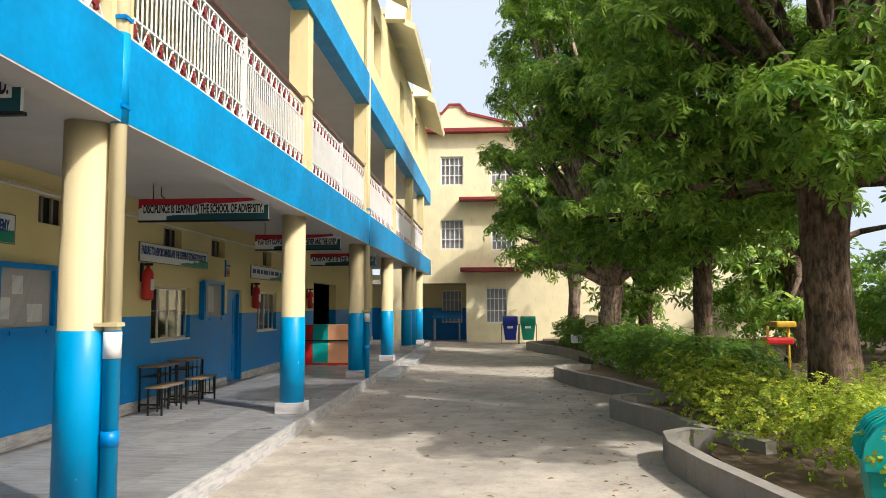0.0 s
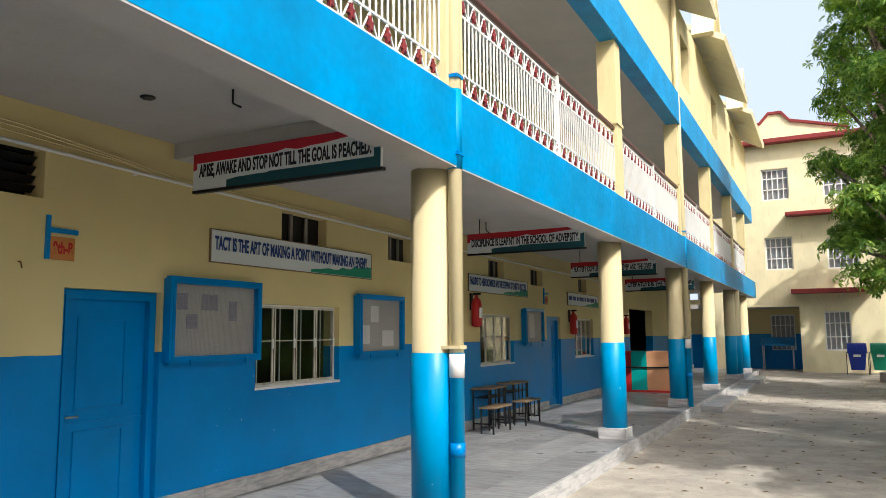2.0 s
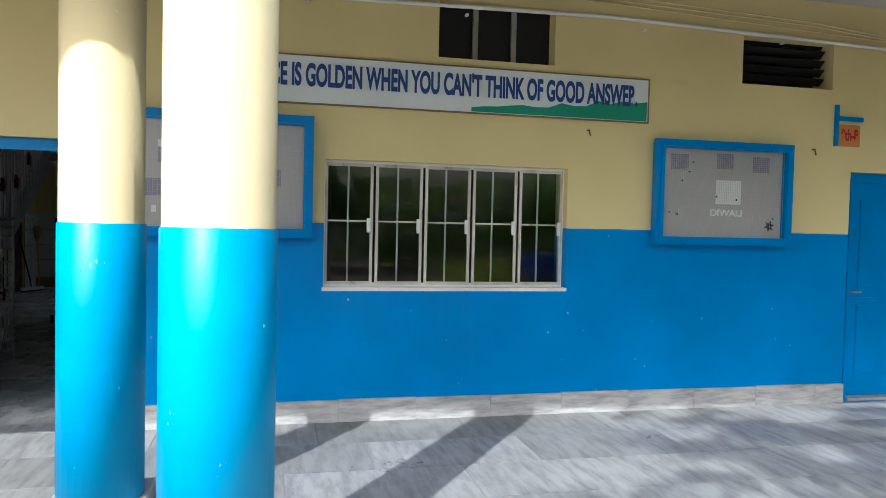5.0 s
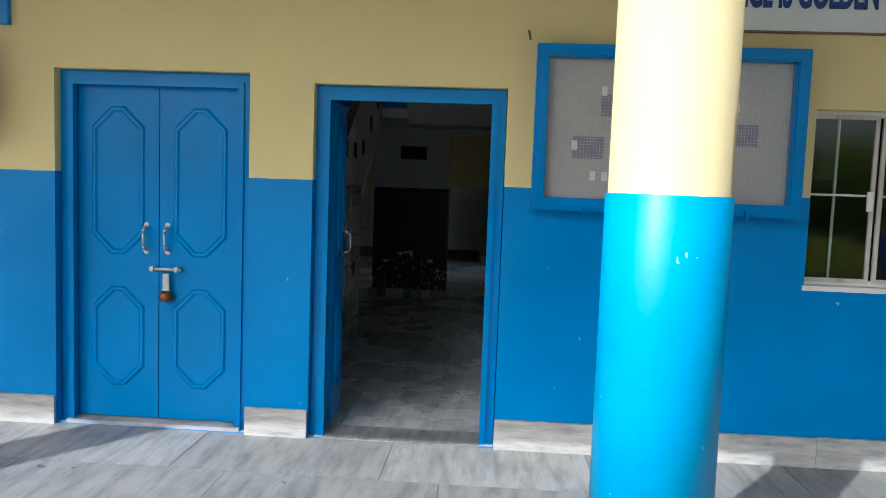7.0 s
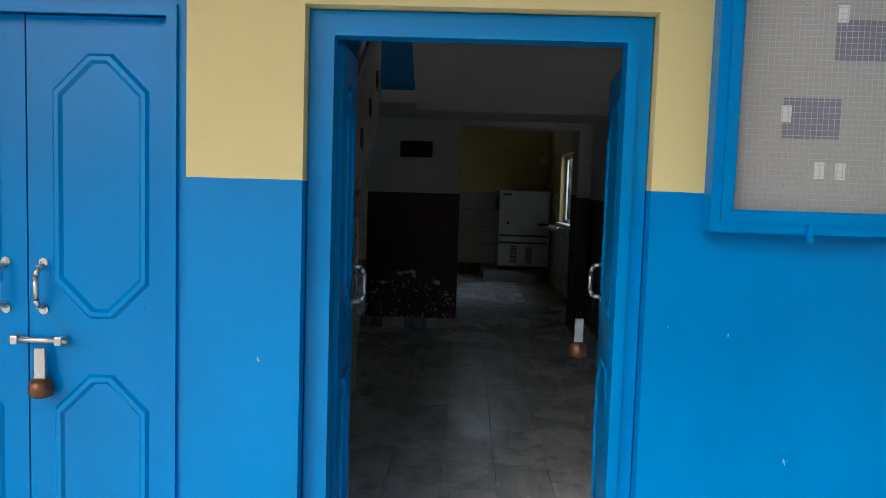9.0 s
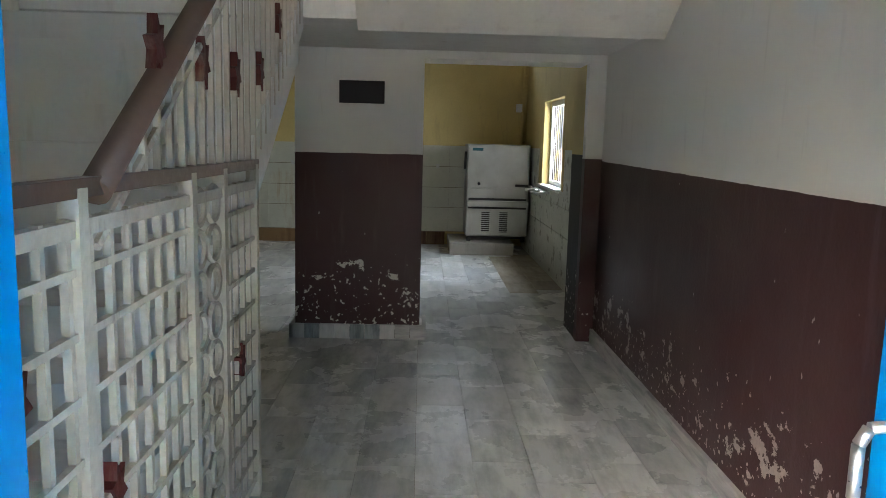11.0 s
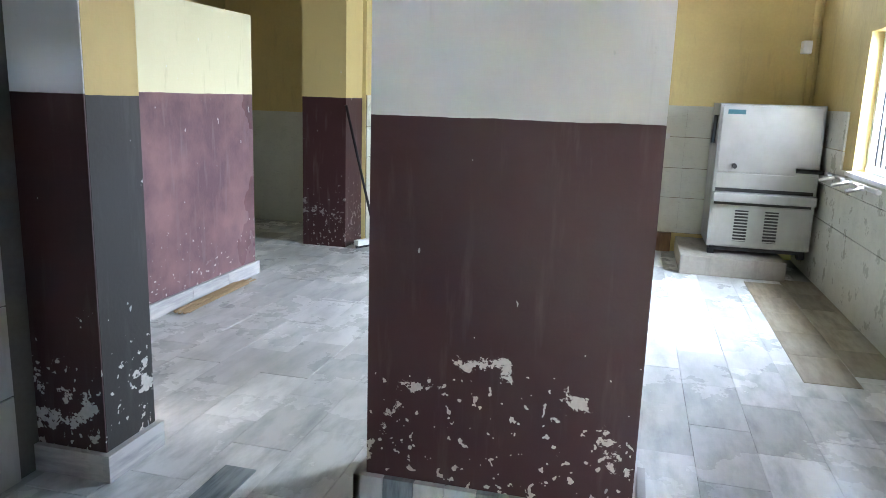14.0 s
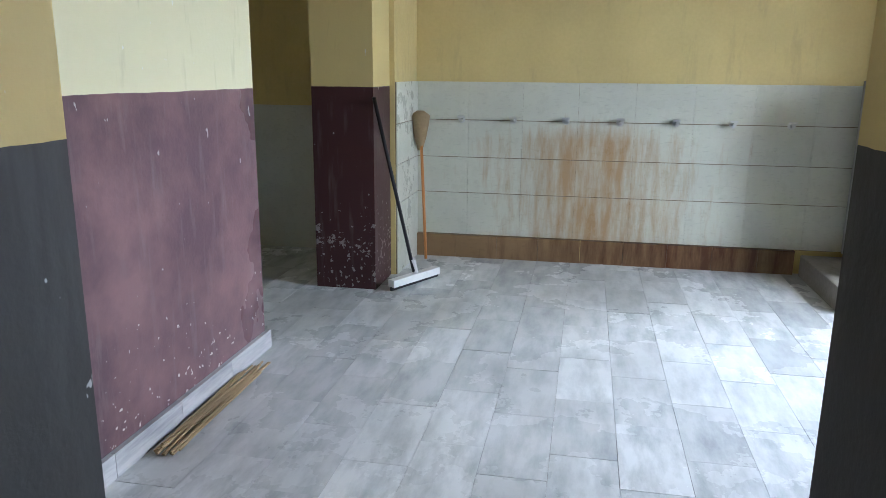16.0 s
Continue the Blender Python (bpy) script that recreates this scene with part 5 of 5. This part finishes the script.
def litter_bin(x, y, s, m, label, turn=0.0):
    t = thing("litter_bin", label, "bin", "litter bins")
    t.matrix_basis = pose(x, y, -0.21, 0, 0, turn)
    bm = B()
    rows = []
    for w, z in ((0.20, 0.16), (0.27, 0.72), (0.29, 0.73), (0.29, 0.79)):
        rows.append([bm.verts.new((a * w * s, b * w * 0.9 * s, z * s)) for a, b in ((-1, -1), (1, -1), (1, 1), (-1, 1))])
    for a, b in zip(rows, rows[1:]):
        for i in range(4):
            bm.faces.new((a[i], a[(i + 1) % 4], b[(i + 1) % 4], b[i]))
    bm.faces.new(rows[0][::-1])
    body = part("body", bm, m, t)
    bm = B()
    rows = []
    for k in range(9):
        a = math.pi * k / 8
        rows.append([bm.verts.new((sx * 0.285 * s, -0.27 * math.cos(a) * s, (0.79 + 0.27 * math.sin(a)) * s)) for sx in (-1, -0.33, 0.33, 1)])
    for a, b in zip(rows, rows[1:]):
        for i in range(3):
            f = bm.faces.new((a[i], a[i + 1], b[i + 1], b[i]))
    bm.faces.new([r[0] for r in rows])
    bm.faces.new([r[3] for r in rows][::-1])
    lid = part("lid", bm, m, t)
    for k in range(5):
        xx = (-0.2 + 0.1 * k) * s
        bm = B()
        for j in range(8):
            a, b = math.pi * j / 8, math.pi * (j + 1) / 8
            tube(bm, (xx, -0.275 * math.cos(a) * s, (0.79 + 0.275 * math.sin(a)) * s), (xx, -0.275 * math.cos(b) * s, (0.79 + 0.275 * math.sin(b)) * s), 0.012 * s, 5)
        part("rib", bm, m, lid)
    part("sticker", box(B(), -0.12 * s, 0.1 * s, -0.262 * s, -0.255 * s, 0.6 * s, 0.68 * s), M_PAPER, t)
    for a in (-0.32, 0.32):
        part("stand", tube(B(), (a * s, 0, 0), (a * s, 0, 0.75 * s), 0.015, 6), M_BLACK, t)
    part("axle", tube(B(), (-0.32 * s, 0, 0.74 * s), (0.32 * s, 0, 0.74 * s), 0.012, 6), M_BLACK, t)


litter_bin(8.4, 7.15, 1.1, M_TEAL, "teal plastic litter bin with domed lid", 70)
litter_bin(8.5, 6.1, 1.1, M_BLUEBIN, "blue plastic litter bin with domed lid", 70)
litter_bin(6.55, 37.6, 1.25, M_BLUEBIN, "blue plastic litter bin by the far wall")
litter_bin(7.4, 37.6, 1.25, M_GREENBIN, "green plastic litter bin by the far wall")
t = thing("table", "blue slanted table on thin legs", "table")
part("top", prism(B(), [(40.2, 0.95), (41.2, 1.3), (41.2, 1.35), (40.2, 1.0)], "x", 2.6, 4.1), M_BLUE, t)
for x in (2.7, 4.0):
    for y, h in ((40.3, 0.97), (41.1, 1.26)):
        part("leg", box(B(), x - 0.02, x + 0.02, y - 0.02, y + 0.02, -0.21, h), M_STEEL, t)
t = thing("pump_post", "small cream masonry post with a white basin", "post")
part("post", box(B(), 8.9, 9.3, 27.6, 28.0, -0.1, 1.3, 0.02), M_PALE, t)
part("basin", box(B(), 8.4, 8.9, 27.5, 28.0, 0.35, 0.62, 0.02), M_WHITE, t)


# ---- planting ----
def leaf_cloud(name, material, centres, per, spread, leaf, width, seed, droop=0.3, whorl=8, flat=0.72):
    """Whorls of oblong leaves scattered through clumps, most on their upper sides."""
    r = np.random.default_rng(seed)
    pos, top = [], []
    for (cx, cy, cz, rad) in centres:
        k = int(per * rad * rad)
        d = r.normal(size=(k, 3))
        d /= np.linalg.norm(d, axis=1)[:, None]
        d[:, 2] = np.where(r.random(k) < 0.65, np.abs(d[:, 2]), d[:, 2])
        shell = rad * (0.5 + 0.5 * r.random(k) ** 0.5)
        pos.append(np.array((cx, cy, cz)) + d * shell[:, None] * np.array((1.0, 1.0, flat)) + r.normal(size=(k, 3)) * spread)
        top.append(d)
    p, d = np.concatenate(pos), np.concatenate(top)
    n = len(p)
    up = d * 0.8 + np.array((0, 0, 0.7)) + r.normal(size=(n, 3)) * 0.35
    up /= np.linalg.norm(up, axis=1)[:, None]
    side = np.cross(up, np.array((0.31, 0.77, 0.55)))
    side /= np.linalg.norm(side, axis=1)[:, None]
    oth = np.cross(up, side)
    size = leaf * r.uniform(0.65, 1.3, n)[:, None]
    off = r.random(n) * 6.28
    leaves = []
    for j in range(whorl):
        a = (off + 6.283 * j / whorl + r.normal(size=n) * 0.15)[:, None]
        out = side * np.cos(a) + oth * np.sin(a)
        ln = size * r.uniform(0.75, 1.15, n)[:, None]
        sag = droop * r.uniform(0.4, 1.6, n)[:, None]
        cross = np.cross(up, out) * width * ln
        mid, far, tip = out * ln * 0.4 + up * ln * 0.2, out * ln * 0.78 + up * ln * (0.26 - 0.6 * sag), out * ln + up * ln * (0.25 - sag)
        leaves.append(np.stack((p, p + mid + cross * 0.7, p + far + cross, p + tip, p + far - cross, p + mid - cross * 0.7), axis=1))
    verts = np.concatenate(leaves).reshape(-1, 3)
    me = bpy.data.meshes.new(name)
    me.from_pydata(verts.tolist(), [], np.arange(len(verts)).reshape(-1, 6).tolist())
    me.materials.append(material)
    return me


def limb(bm, pts, radii, n=10):
    for (a, b), (ra, rb) in zip(zip(pts, pts[1:]), zip(radii, radii[1:])):
        tube(bm, a, b, ra, n, rb)
    return bm


def tree(x, y, base_r, fork, clumps, seed, bark, label, per=85, leaf=0.2, lean=(0.0, 0.0)):
    t = thing("tree", label, "tree", "yard trees")
    r = random.Random(seed)
    bm = B()
    top = (x + lean[0], y + lean[1], fork)
    prev = None
    for k in range(25):
        f = k / 24
        z = -0.2 + (fork + 0.2) * f
        rad = base_r * (0.82 + 0.55 * math.exp(-7 * f) + 0.16 * max(0.0, f - 0.75) / 0.25)
        ring = []
        for q in range(22):
            a = 2 * math.pi * q / 22
            rr = rad * (1 + 0.07 * math.sin(3 * a + seed + 1.2 * z) + 0.05 * math.sin(7 * a + 2.1 * seed + 0.8 * z)) + base_r * r.uniform(-0.025, 0.025)
            ring.append(bm.verts.new((x + lean[0] * f + rr * math.cos(a) + 0.04 * math.sin(1.7 * z + seed), y + lean[1] * f + rr * math.sin(a), z)))
        if prev:
            for q in range(22):
                bm.faces.new((prev[q], prev[(q + 1) % 22], ring[(q + 1) % 22], ring[q])).smooth = True
        prev = ring
    bm.faces.new(prev)
    for cx, cy, cz, rad in clumps:
        mid = ((top[0] + cx) / 2 + r.uniform(-0.3, 0.3), (top[1] + cy) / 2 + r.uniform(-0.3, 0.3), (top[2] + cz) / 2 + 0.2)
        limb(bm, [top, mid, (cx, cy, cz)], [base_r * 0.42, base_r * 0.25, 0.03], 7)
    part("trunk", bm, bark, t, "rough brown trunk with forking limbs")
    crown = new("crown", leaf_cloud("crown", M_LEAF, clumps, per, 0.09, leaf, 0.13, seed, 0.42, 9, 0.5))
    crown.parent = t
    tagged(crown, "whorled glossy green leaves")
    return t


def clumps(x, y, z0, z1, wide, n, seed, rmin=0.7, rmax=1.3):
    r = random.Random(seed)
    out = []
    for i in range(n):
        z = r.uniform(z0, z1)
        s = wide * (1.0 - 0.45 * abs((z - z0) / (z1 - z0) - 0.4))
        a, d = r.uniform(0, 6.28), s * r.random() ** 0.5
        out.append((x + d * math.cos(a), y + d * math.sin(a), z, r.uniform(rmin, rmax)))
    return out


tree(10.28, 12.45, 0.36, 3.4, clumps(10.2, 12.2, 2.9, 8.5, 3.3, 52, 1, 0.45, 0.95) + clumps(9.6, 10.2, 3.3, 8.0, 2.0, 26, 11, 0.4, 0.8), 1, M_BARK, "large old tree with thick trunk and whorled leaves", per=250, leaf=0.15)
tree(9.6, 16.0, 0.19, 3.0, clumps(9.3, 16.0, 2.6, 9.0, 2.6, 66, 2, 0.5, 0.95), 2, M_BARK, "tall tree with whorled glossy leaves", per=230, leaf=0.16)
tree(9.2, 24.0, 0.36, 2.2, clumps(8.5, 25.0, 2.7, 11.5, 3.1, 84, 3, 0.6, 1.15), 3, M_PALEBARK, "tree with pale scarred trunk", per=165, leaf=0.19)
tree(9.2, 34.0, 0.3, 3.0, clumps(8.9, 34.0, 3.2, 10.5, 2.6, 26, 4), 4, M_PALEBARK, "far tree with pale trunk", per=45, leaf=0.28)
# Unseen tree; its crown is placed to dapple the yard and corridor floor.
tree(10.9, 0.5, 0.3, 3.6, clumps(9.3, 0.2, 5.0, 8.6, 2.7, 22, 5), 5, M_BARK, "leafy tree out of view, placed for its dappled shade", per=60, leaf=0.24)
tree(21.0, -6.0, 0.35, 3.0, clumps(21.0, -6.0, 2.5, 6.5, 3.0, 16, 6), 6, M_BARK, "leafy tree beyond the hedge", per=40, leaf=0.28)
tree(14.5, 24.0, 0.35, 3.0, clumps(14.5, 24.0, 1.0, 9.0, 3.5, 30, 7), 7, M_BARK, "leafy tree beyond the hedge", per=40, leaf=0.28)
tree(11.5, 30.5, 0.3, 2.0, clumps(11.5, 31.0, 1.2, 7.0, 3.0, 22, 8), 8, M_BARK, "dark leafy tree near the far building", per=40, leaf=0.28)


def hedge(name, label, spots, material, per, leaf, seed, group):
    me = leaf_cloud(name, material, spots, per, 0.06, leaf, 0.28, seed, 0.2, 5)
    return tagged(new(name, me), label, "hedge", group, "stuff")


r = random.Random(12)
hedge("hedge", "yellow-green clipped hedge behind the planter wall", [(r.uniform(8.35, 11.2), y + r.uniform(-0.2, 0.2), 0.34 + r.uniform(-0.2, 0.25), r.uniform(0.36, 0.58)) for y in np.arange(4.5, 15.5, 0.4) for _ in range(4)], M_HEDGE, 430, 0.052, 21, "planting")
hedge("shrubs", "dark leafy shrubs in the planter", [(9.3 + r.uniform(-0.6, 0.9), y + r.uniform(-0.3, 0.3), 0.4 + r.uniform(-0.2, 0.4), r.uniform(0.4, 0.7)) for y in np.arange(14.5, 35.0, 0.5) for _ in range(3)], M_SHRUB, 220, 0.09, 22, "planting")
hedge("hedge_far", "tall green bushes closing the garden", [(r.uniform(17.0, 20.0), y + r.uniform(-0.5, 0.5), r.uniform(0.2, 3.2), r.uniform(0.8, 1.3)) for y in np.arange(-12.0, 40.0, 1.1) for _ in range(4)], M_SHRUB, 45, 0.22, 23, "planting")
# Curved glowing sheet added far off, making the sky look hazy and white.
bm = B()
ring = [(bm.verts.new((260 * math.sin(radians(a)), 260 * math.cos(radians(a)), -5.0)), bm.verts.new((260 * math.sin(radians(a)), 260 * math.cos(radians(a)), 170.0))) for a in range(-60, 61, 6)]
for (a, b), (c, e) in zip(ring, ring[1:]):
    bm.faces.new((a, c, e, b))
solid("backdrop_sky", bm, M_HAZE, "glowing sheet added as pale hazy sky over the far roofs", "sky", kind="structure")
t = thing("playground_ride", "small red and yellow playground ride in the garden", "playground ride")
part("seat", box(B(), 11.1, 11.65, 17.1, 17.5, 0.86, 1.0, 0.04), M_RED, t)
part("roof", box(B(), 11.3, 11.7, 17.1, 17.5, 1.2, 1.32, 0.04), M_YELLOW, t, "yellow canopy")
for x in (11.2, 11.6):
    part("post", tube(B(), (x, 17.3, -0.02), (x, 17.3, 1.22), 0.03, 8), M_YELLOW, t)
solid("wall_garden", box(B(), 24.0, 24.3, -40.0, 60.0, -0.3, 2.2), M_PALE, "cream boundary wall of the garden", "wall", kind="structure")


# ---- stone pieces ----
def lay(parent, x0, x1, y0, y1, along, w, l, z, material, skip=None, gap=0.003, seed=0):
    """Slabs in staggered rows; alike slabs share one mesh."""
    shared = {}
    r = random.Random(seed)
    rows = int(math.ceil(((y1 - y0) if along == "x" else (x1 - x0)) / w))
    for i in range(rows):
        start = -l * (0.5 if i % 2 else 0.0) - r.choice((0.0, 0.11, 0.22)) * l
        u, end = start, (x1 - x0) if along == "x" else (y1 - y0)
        while u < end:
            a, b = max(u, 0.0), min(u + l, end)
            if b - a > 0.03:
                v = (i + 0.5) * w
                v0, v1 = i * w, min((i + 1) * w, (y1 - y0) if along == "x" else (x1 - x0))
                key = (round(b - a, 3), round(v1 - v0, 3))
                if along == "x":
                    cx, cy, sx, sy = x0 + (a + b) / 2, y0 + (v0 + v1) / 2, key[0], key[1]
                else:
                    cx, cy, sx, sy = x0 + (v0 + v1) / 2, y0 + (a + b) / 2, key[1], key[0]
                if not (skip and skip(cx, cy)):
                    if key not in shared:
                        shared[key] = mesh_of("slab", box(B(), -sx / 2 + gap / 2, sx / 2 - gap / 2, -sy / 2 + gap / 2, sy / 2 - gap / 2, -0.02, 0.0), material)
                    ob = new("slab", shared[key])
                    ob.location = (cx, cy, z + r.uniform(-0.0012, 0.0012))
                    ob.parent = parent
            u += l


lay(bpy.data.objects["floor_hall"], -11.5, -0.25, -4.41, 0.3, "x", 0.285, 0.57, 0.002, M_HALLTILE, gap=0.0018, seed=3)
lay(bpy.data.objects["floor_hall"], -11.5, -6.25, -6.1, -4.41, "x", 0.285, 0.57, 0.002, M_HALLTILE, gap=0.0018, seed=8)
lay(floor, 0.0, 2.78, -4.5, 22.0, "y", 0.56, 1.1, 0.0, M_CORR, seed=4)
far_slabs = box(B(), 0.0, 2.78, 22.0, YF, -0.02, 0.0)
part("slab_far", far_slabs, M_CORR, floor)
skirt = thing("baseboard", "striped marble skirting along the corridor wall", "skirting", kind="structure")


def skirting(u0, u1):
    u = u0
    while u < u1 - 0.01:
        v = min(u + 0.6, u1)
        part("skirting_slab", box(B(), 0.0, 0.022, u, v - 0.003, 0.0, 0.17 + 0.004 * math.sin(u * 7)), M_SKIRT, skirt)
        u = v


edges = [YN] + [e for dd in (CLOSED, OPENDOOR, D9, D8, FAR_OPEN) for e in (dd[0] - 0.0, dd[1] + 0.0)] + [YF]
for a, b in zip(edges[0::2], edges[1::2]):
    skirting(a, b)
plinth = thing("baseboard_pillar", "mixed pale and green marble plinth round the pillar", "skirting", kind="structure")
for k in range(9):
    a = -2.3 + 0.12 * k
    part("plinth_slab", box(B(), -5.885, -5.855, a, a + 0.117, 0.0, 0.115), (M_HALLTILE, M_PLINTHDARK, M_HALLTILE, M_HALLTILE, M_PLINTHDARK, M_PLINTHDARK, M_HALLTILE, M_SKIRT, M_SKIRT)[k], plinth)
part("plinth_slab", box(B(), -6.25, -5.855, -2.3, -2.27, 0.0, 0.115), M_SKIRT, plinth)
part("plinth_slab", box(B(), -6.25, -5.885, -1.245, -1.215, 0.0, 0.115), M_SKIRT, plinth)
for nm, args in (("hall", (-5.885, -0.5, 0.11, 0.135)), ("partition", (-9.03, -6.08, -4.41, -4.385))):
    k = thing("baseboard_" + nm, "pale marble skirting", "skirting", kind="structure")
    x = args[0]
    while x < args[1]:
        part("skirting_slab", box(B(), x, min(x + 0.5, args[1]) - 0.003, args[2], args[3], 0.0, 0.11), M_SKIRT, k)
        x += 0.5
part("skirting_slab", box(B(), -6.04, -5.685, -3.28, -3.25, 0.0, 0.115), M_SKIRT, plinth)
part("skirting_slab", box(B(), -5.712, -5.685, -3.6, -3.28, 0.0, 0.115), M_SKIRT, plinth)

# ---- cleaning things ----
t = thing("floor_squeegee", "white floor squeegee with a long black handle", "squeegee")
part("stick", tube(B(), (-10.53, -3.87, 0.10), (-10.28, -4.1, 1.42), 0.014, 8), M_BLACK, t)
def bar_on_floor(cx, cy, half, wide, turn, z0, z1):
    c, q = math.cos(radians(turn)), math.sin(radians(turn))
    return prism(B(), [(cx + c * a - q * b, cy + q * a + c * b) for a, b in ((-half, -wide), (half, -wide), (half, wide), (-half, wide))], "z", z0, z1)


part("head", bar_on_floor(-10.53, -3.86, 0.27, 0.03, 152, 0.03, 0.085), M_WHITE, t)
part("blade", bar_on_floor(-10.53, -3.86, 0.275, 0.006, 152, 0.002, 0.034), M_BLACK, t)
part("socket", tube(B(), (-10.56, -3.86, 0.06), (-10.52, -3.88, 0.2), 0.024, 8), M_WHITE, t)
t = thing("mop", "orange mop standing upside down in the corner", "mop")
part("stick", tube(B(), (-11.25, -3.93, 0.02), (-11.32, -3.99, 1.05), 0.013, 8), M_ORANGE, t)
part("head", lathe(B(), -11.33, -4.0, [(0.02, 0.95), (0.05, 1.05), (0.07, 1.15), (0.085, 1.24), (0.03, 1.28)], 10), M_ROPE, t)
t = thing("broom", "bundle of split broom sticks on the floor", "broom")
r = random.Random(5)
for i in range(16):
    x = -7.75 + r.uniform(-0.05, 0.05)
    part("twig", tube(B(), (x, -4.30 + r.uniform(-0.05, 0.05), 0.012 + 0.004 * (i % 4)), (-8.65 + r.uniform(-0.12, 0.08), -4.32 + r.uniform(-0.05, 0.05), 0.012 + 0.004 * (i % 3)), 0.006, 5), M_ROPE, t)

t = thing("ceiling_hook", "rusty fan hook bent from the corridor ceiling", "hook", "ceiling hooks")
part("rod", tube(B(), (1.66, 5.82, 3.52), (1.66, 5.82, 3.41), 0.008, 6), M_BLACK, t)
part("bend", tube(B(), (1.66, 5.82, 3.41), (1.71, 5.86, 3.38), 0.008, 6), M_BLACK, t)
t = thing("ceiling_hook", "rusty fan hook bent from the corridor ceiling", "hook", "ceiling hooks")
part("rod", tube(B(), (0.95, 12.1, 3.37), (0.95, 12.1, 3.24), 0.008, 6), M_BLACK, t)
part("bend", tube(B(), (0.95, 12.1, 3.24), (0.99, 12.13, 3.2), 0.008, 6), M_BLACK, t)
solid("ceiling_box", lathe(B(), 0.95, 5.635, [(0.05, 3.505), (0.06, 3.512), (0.06, 3.521)], 16), M_BLACK, "small black lamp box on the ceiling", "ceiling box")
letters("DIWALI", 0.3, 0.055, Matrix.Translation((0.0605, 4.40, 1.66)) @ pose(0, 0, 0, 90, 0, 90), board_b, M_PAPER, "chalk_writing")
r = random.Random(8)
for k in range(9):
    y, z = 3.85 + r.random() * 1.0, 1.5 + r.random() * 0.6
    part("pin", tube(B(), (0.056, y, z), (0.066, y, z), 0.008, 6), M_INKBLACK, board_b)
part("torn_hole", star(B(), 4.82, 1.56, 0.05, 0.05, 0.056, 0.0605), M_INKBLACK, board_b)
for y, z in ((3.15, 2.30), (5.27, 2.24), (-0.52, 2.36)):
    t = thing("wall_hook", "small rusty hook in the wall", "hook", "wall hooks")
    part("pin", tube(B(), (0.0, y, z), (0.03, y, z), 0.006, 6), M_RUST, t)
    part("bend", tube(B(), (0.03, y, z), (0.035, y + 0.01, z - 0.05), 0.006, 6), M_RUST, t)
t = thing("wall_pipe", "cream pipe with a fitting in the room's corner", "pipe")
part("pipe", tube(B(), (-11.2, 0.24, 1.5), (-11.2, 0.24, 3.3), 0.03, 10), M_OCHRE, t)
part("socket_box", box(B(), -11.28, -11.14, 0.14, 0.22, 2.05, 2.17, 0.006), M_WHITE, t)
solid("floor_drain", box(B(), -5.72, -5.44, -2.9, -2.76, 0.0, 0.0065), M_PLINTHDARK, "dark marble drain slab let into the floor", "drain")

# ---- fallen leaves and the floor drain ----
r = np.random.default_rng(31)
verts, faces = [], []
for k in range(800):
    x, y = r.uniform(2.9, 7.6), r.uniform(3.0, 33.0)
    if k % 3 == 0:
        x = r.uniform(6.6, 7.6)
    a, q = r.uniform(0, 6.28), r.uniform(0.02, 0.055)
    c, d = math.cos(a) * q, math.sin(a) * q
    b = len(verts)
    verts += [(x - c, y - d, -0.205), (x + d * 0.35, y - c * 0.35, -0.196), (x + c, y + d, -0.203), (x - d * 0.35, y + c * 0.35, -0.19)]
    faces.append((b, b + 1, b + 2, b + 3))
me = bpy.data.meshes.new("fallen_leaves")
me.from_pydata(verts, [], faces)
me.materials.append(M_ROPE)
tagged(new("fallen_leaves", me), "dry brown leaves fallen on the yard", "leaves", "", "stuff")

# the hall stands a little nearer to the street side than its own grid
hall_things += [plinth, bpy.data.objects["baseboard_hall"], bpy.data.objects["baseboard_partition"], bpy.data.objects["floor_squeegee"], bpy.data.objects["mop"], bpy.data.objects["broom"]]
hall_things.append(bpy.data.objects["door_side"])
for ob in hall_things:
    ob.matrix_basis = Matrix.Translation((0.23, 0, 0)) @ ob.matrix_basis
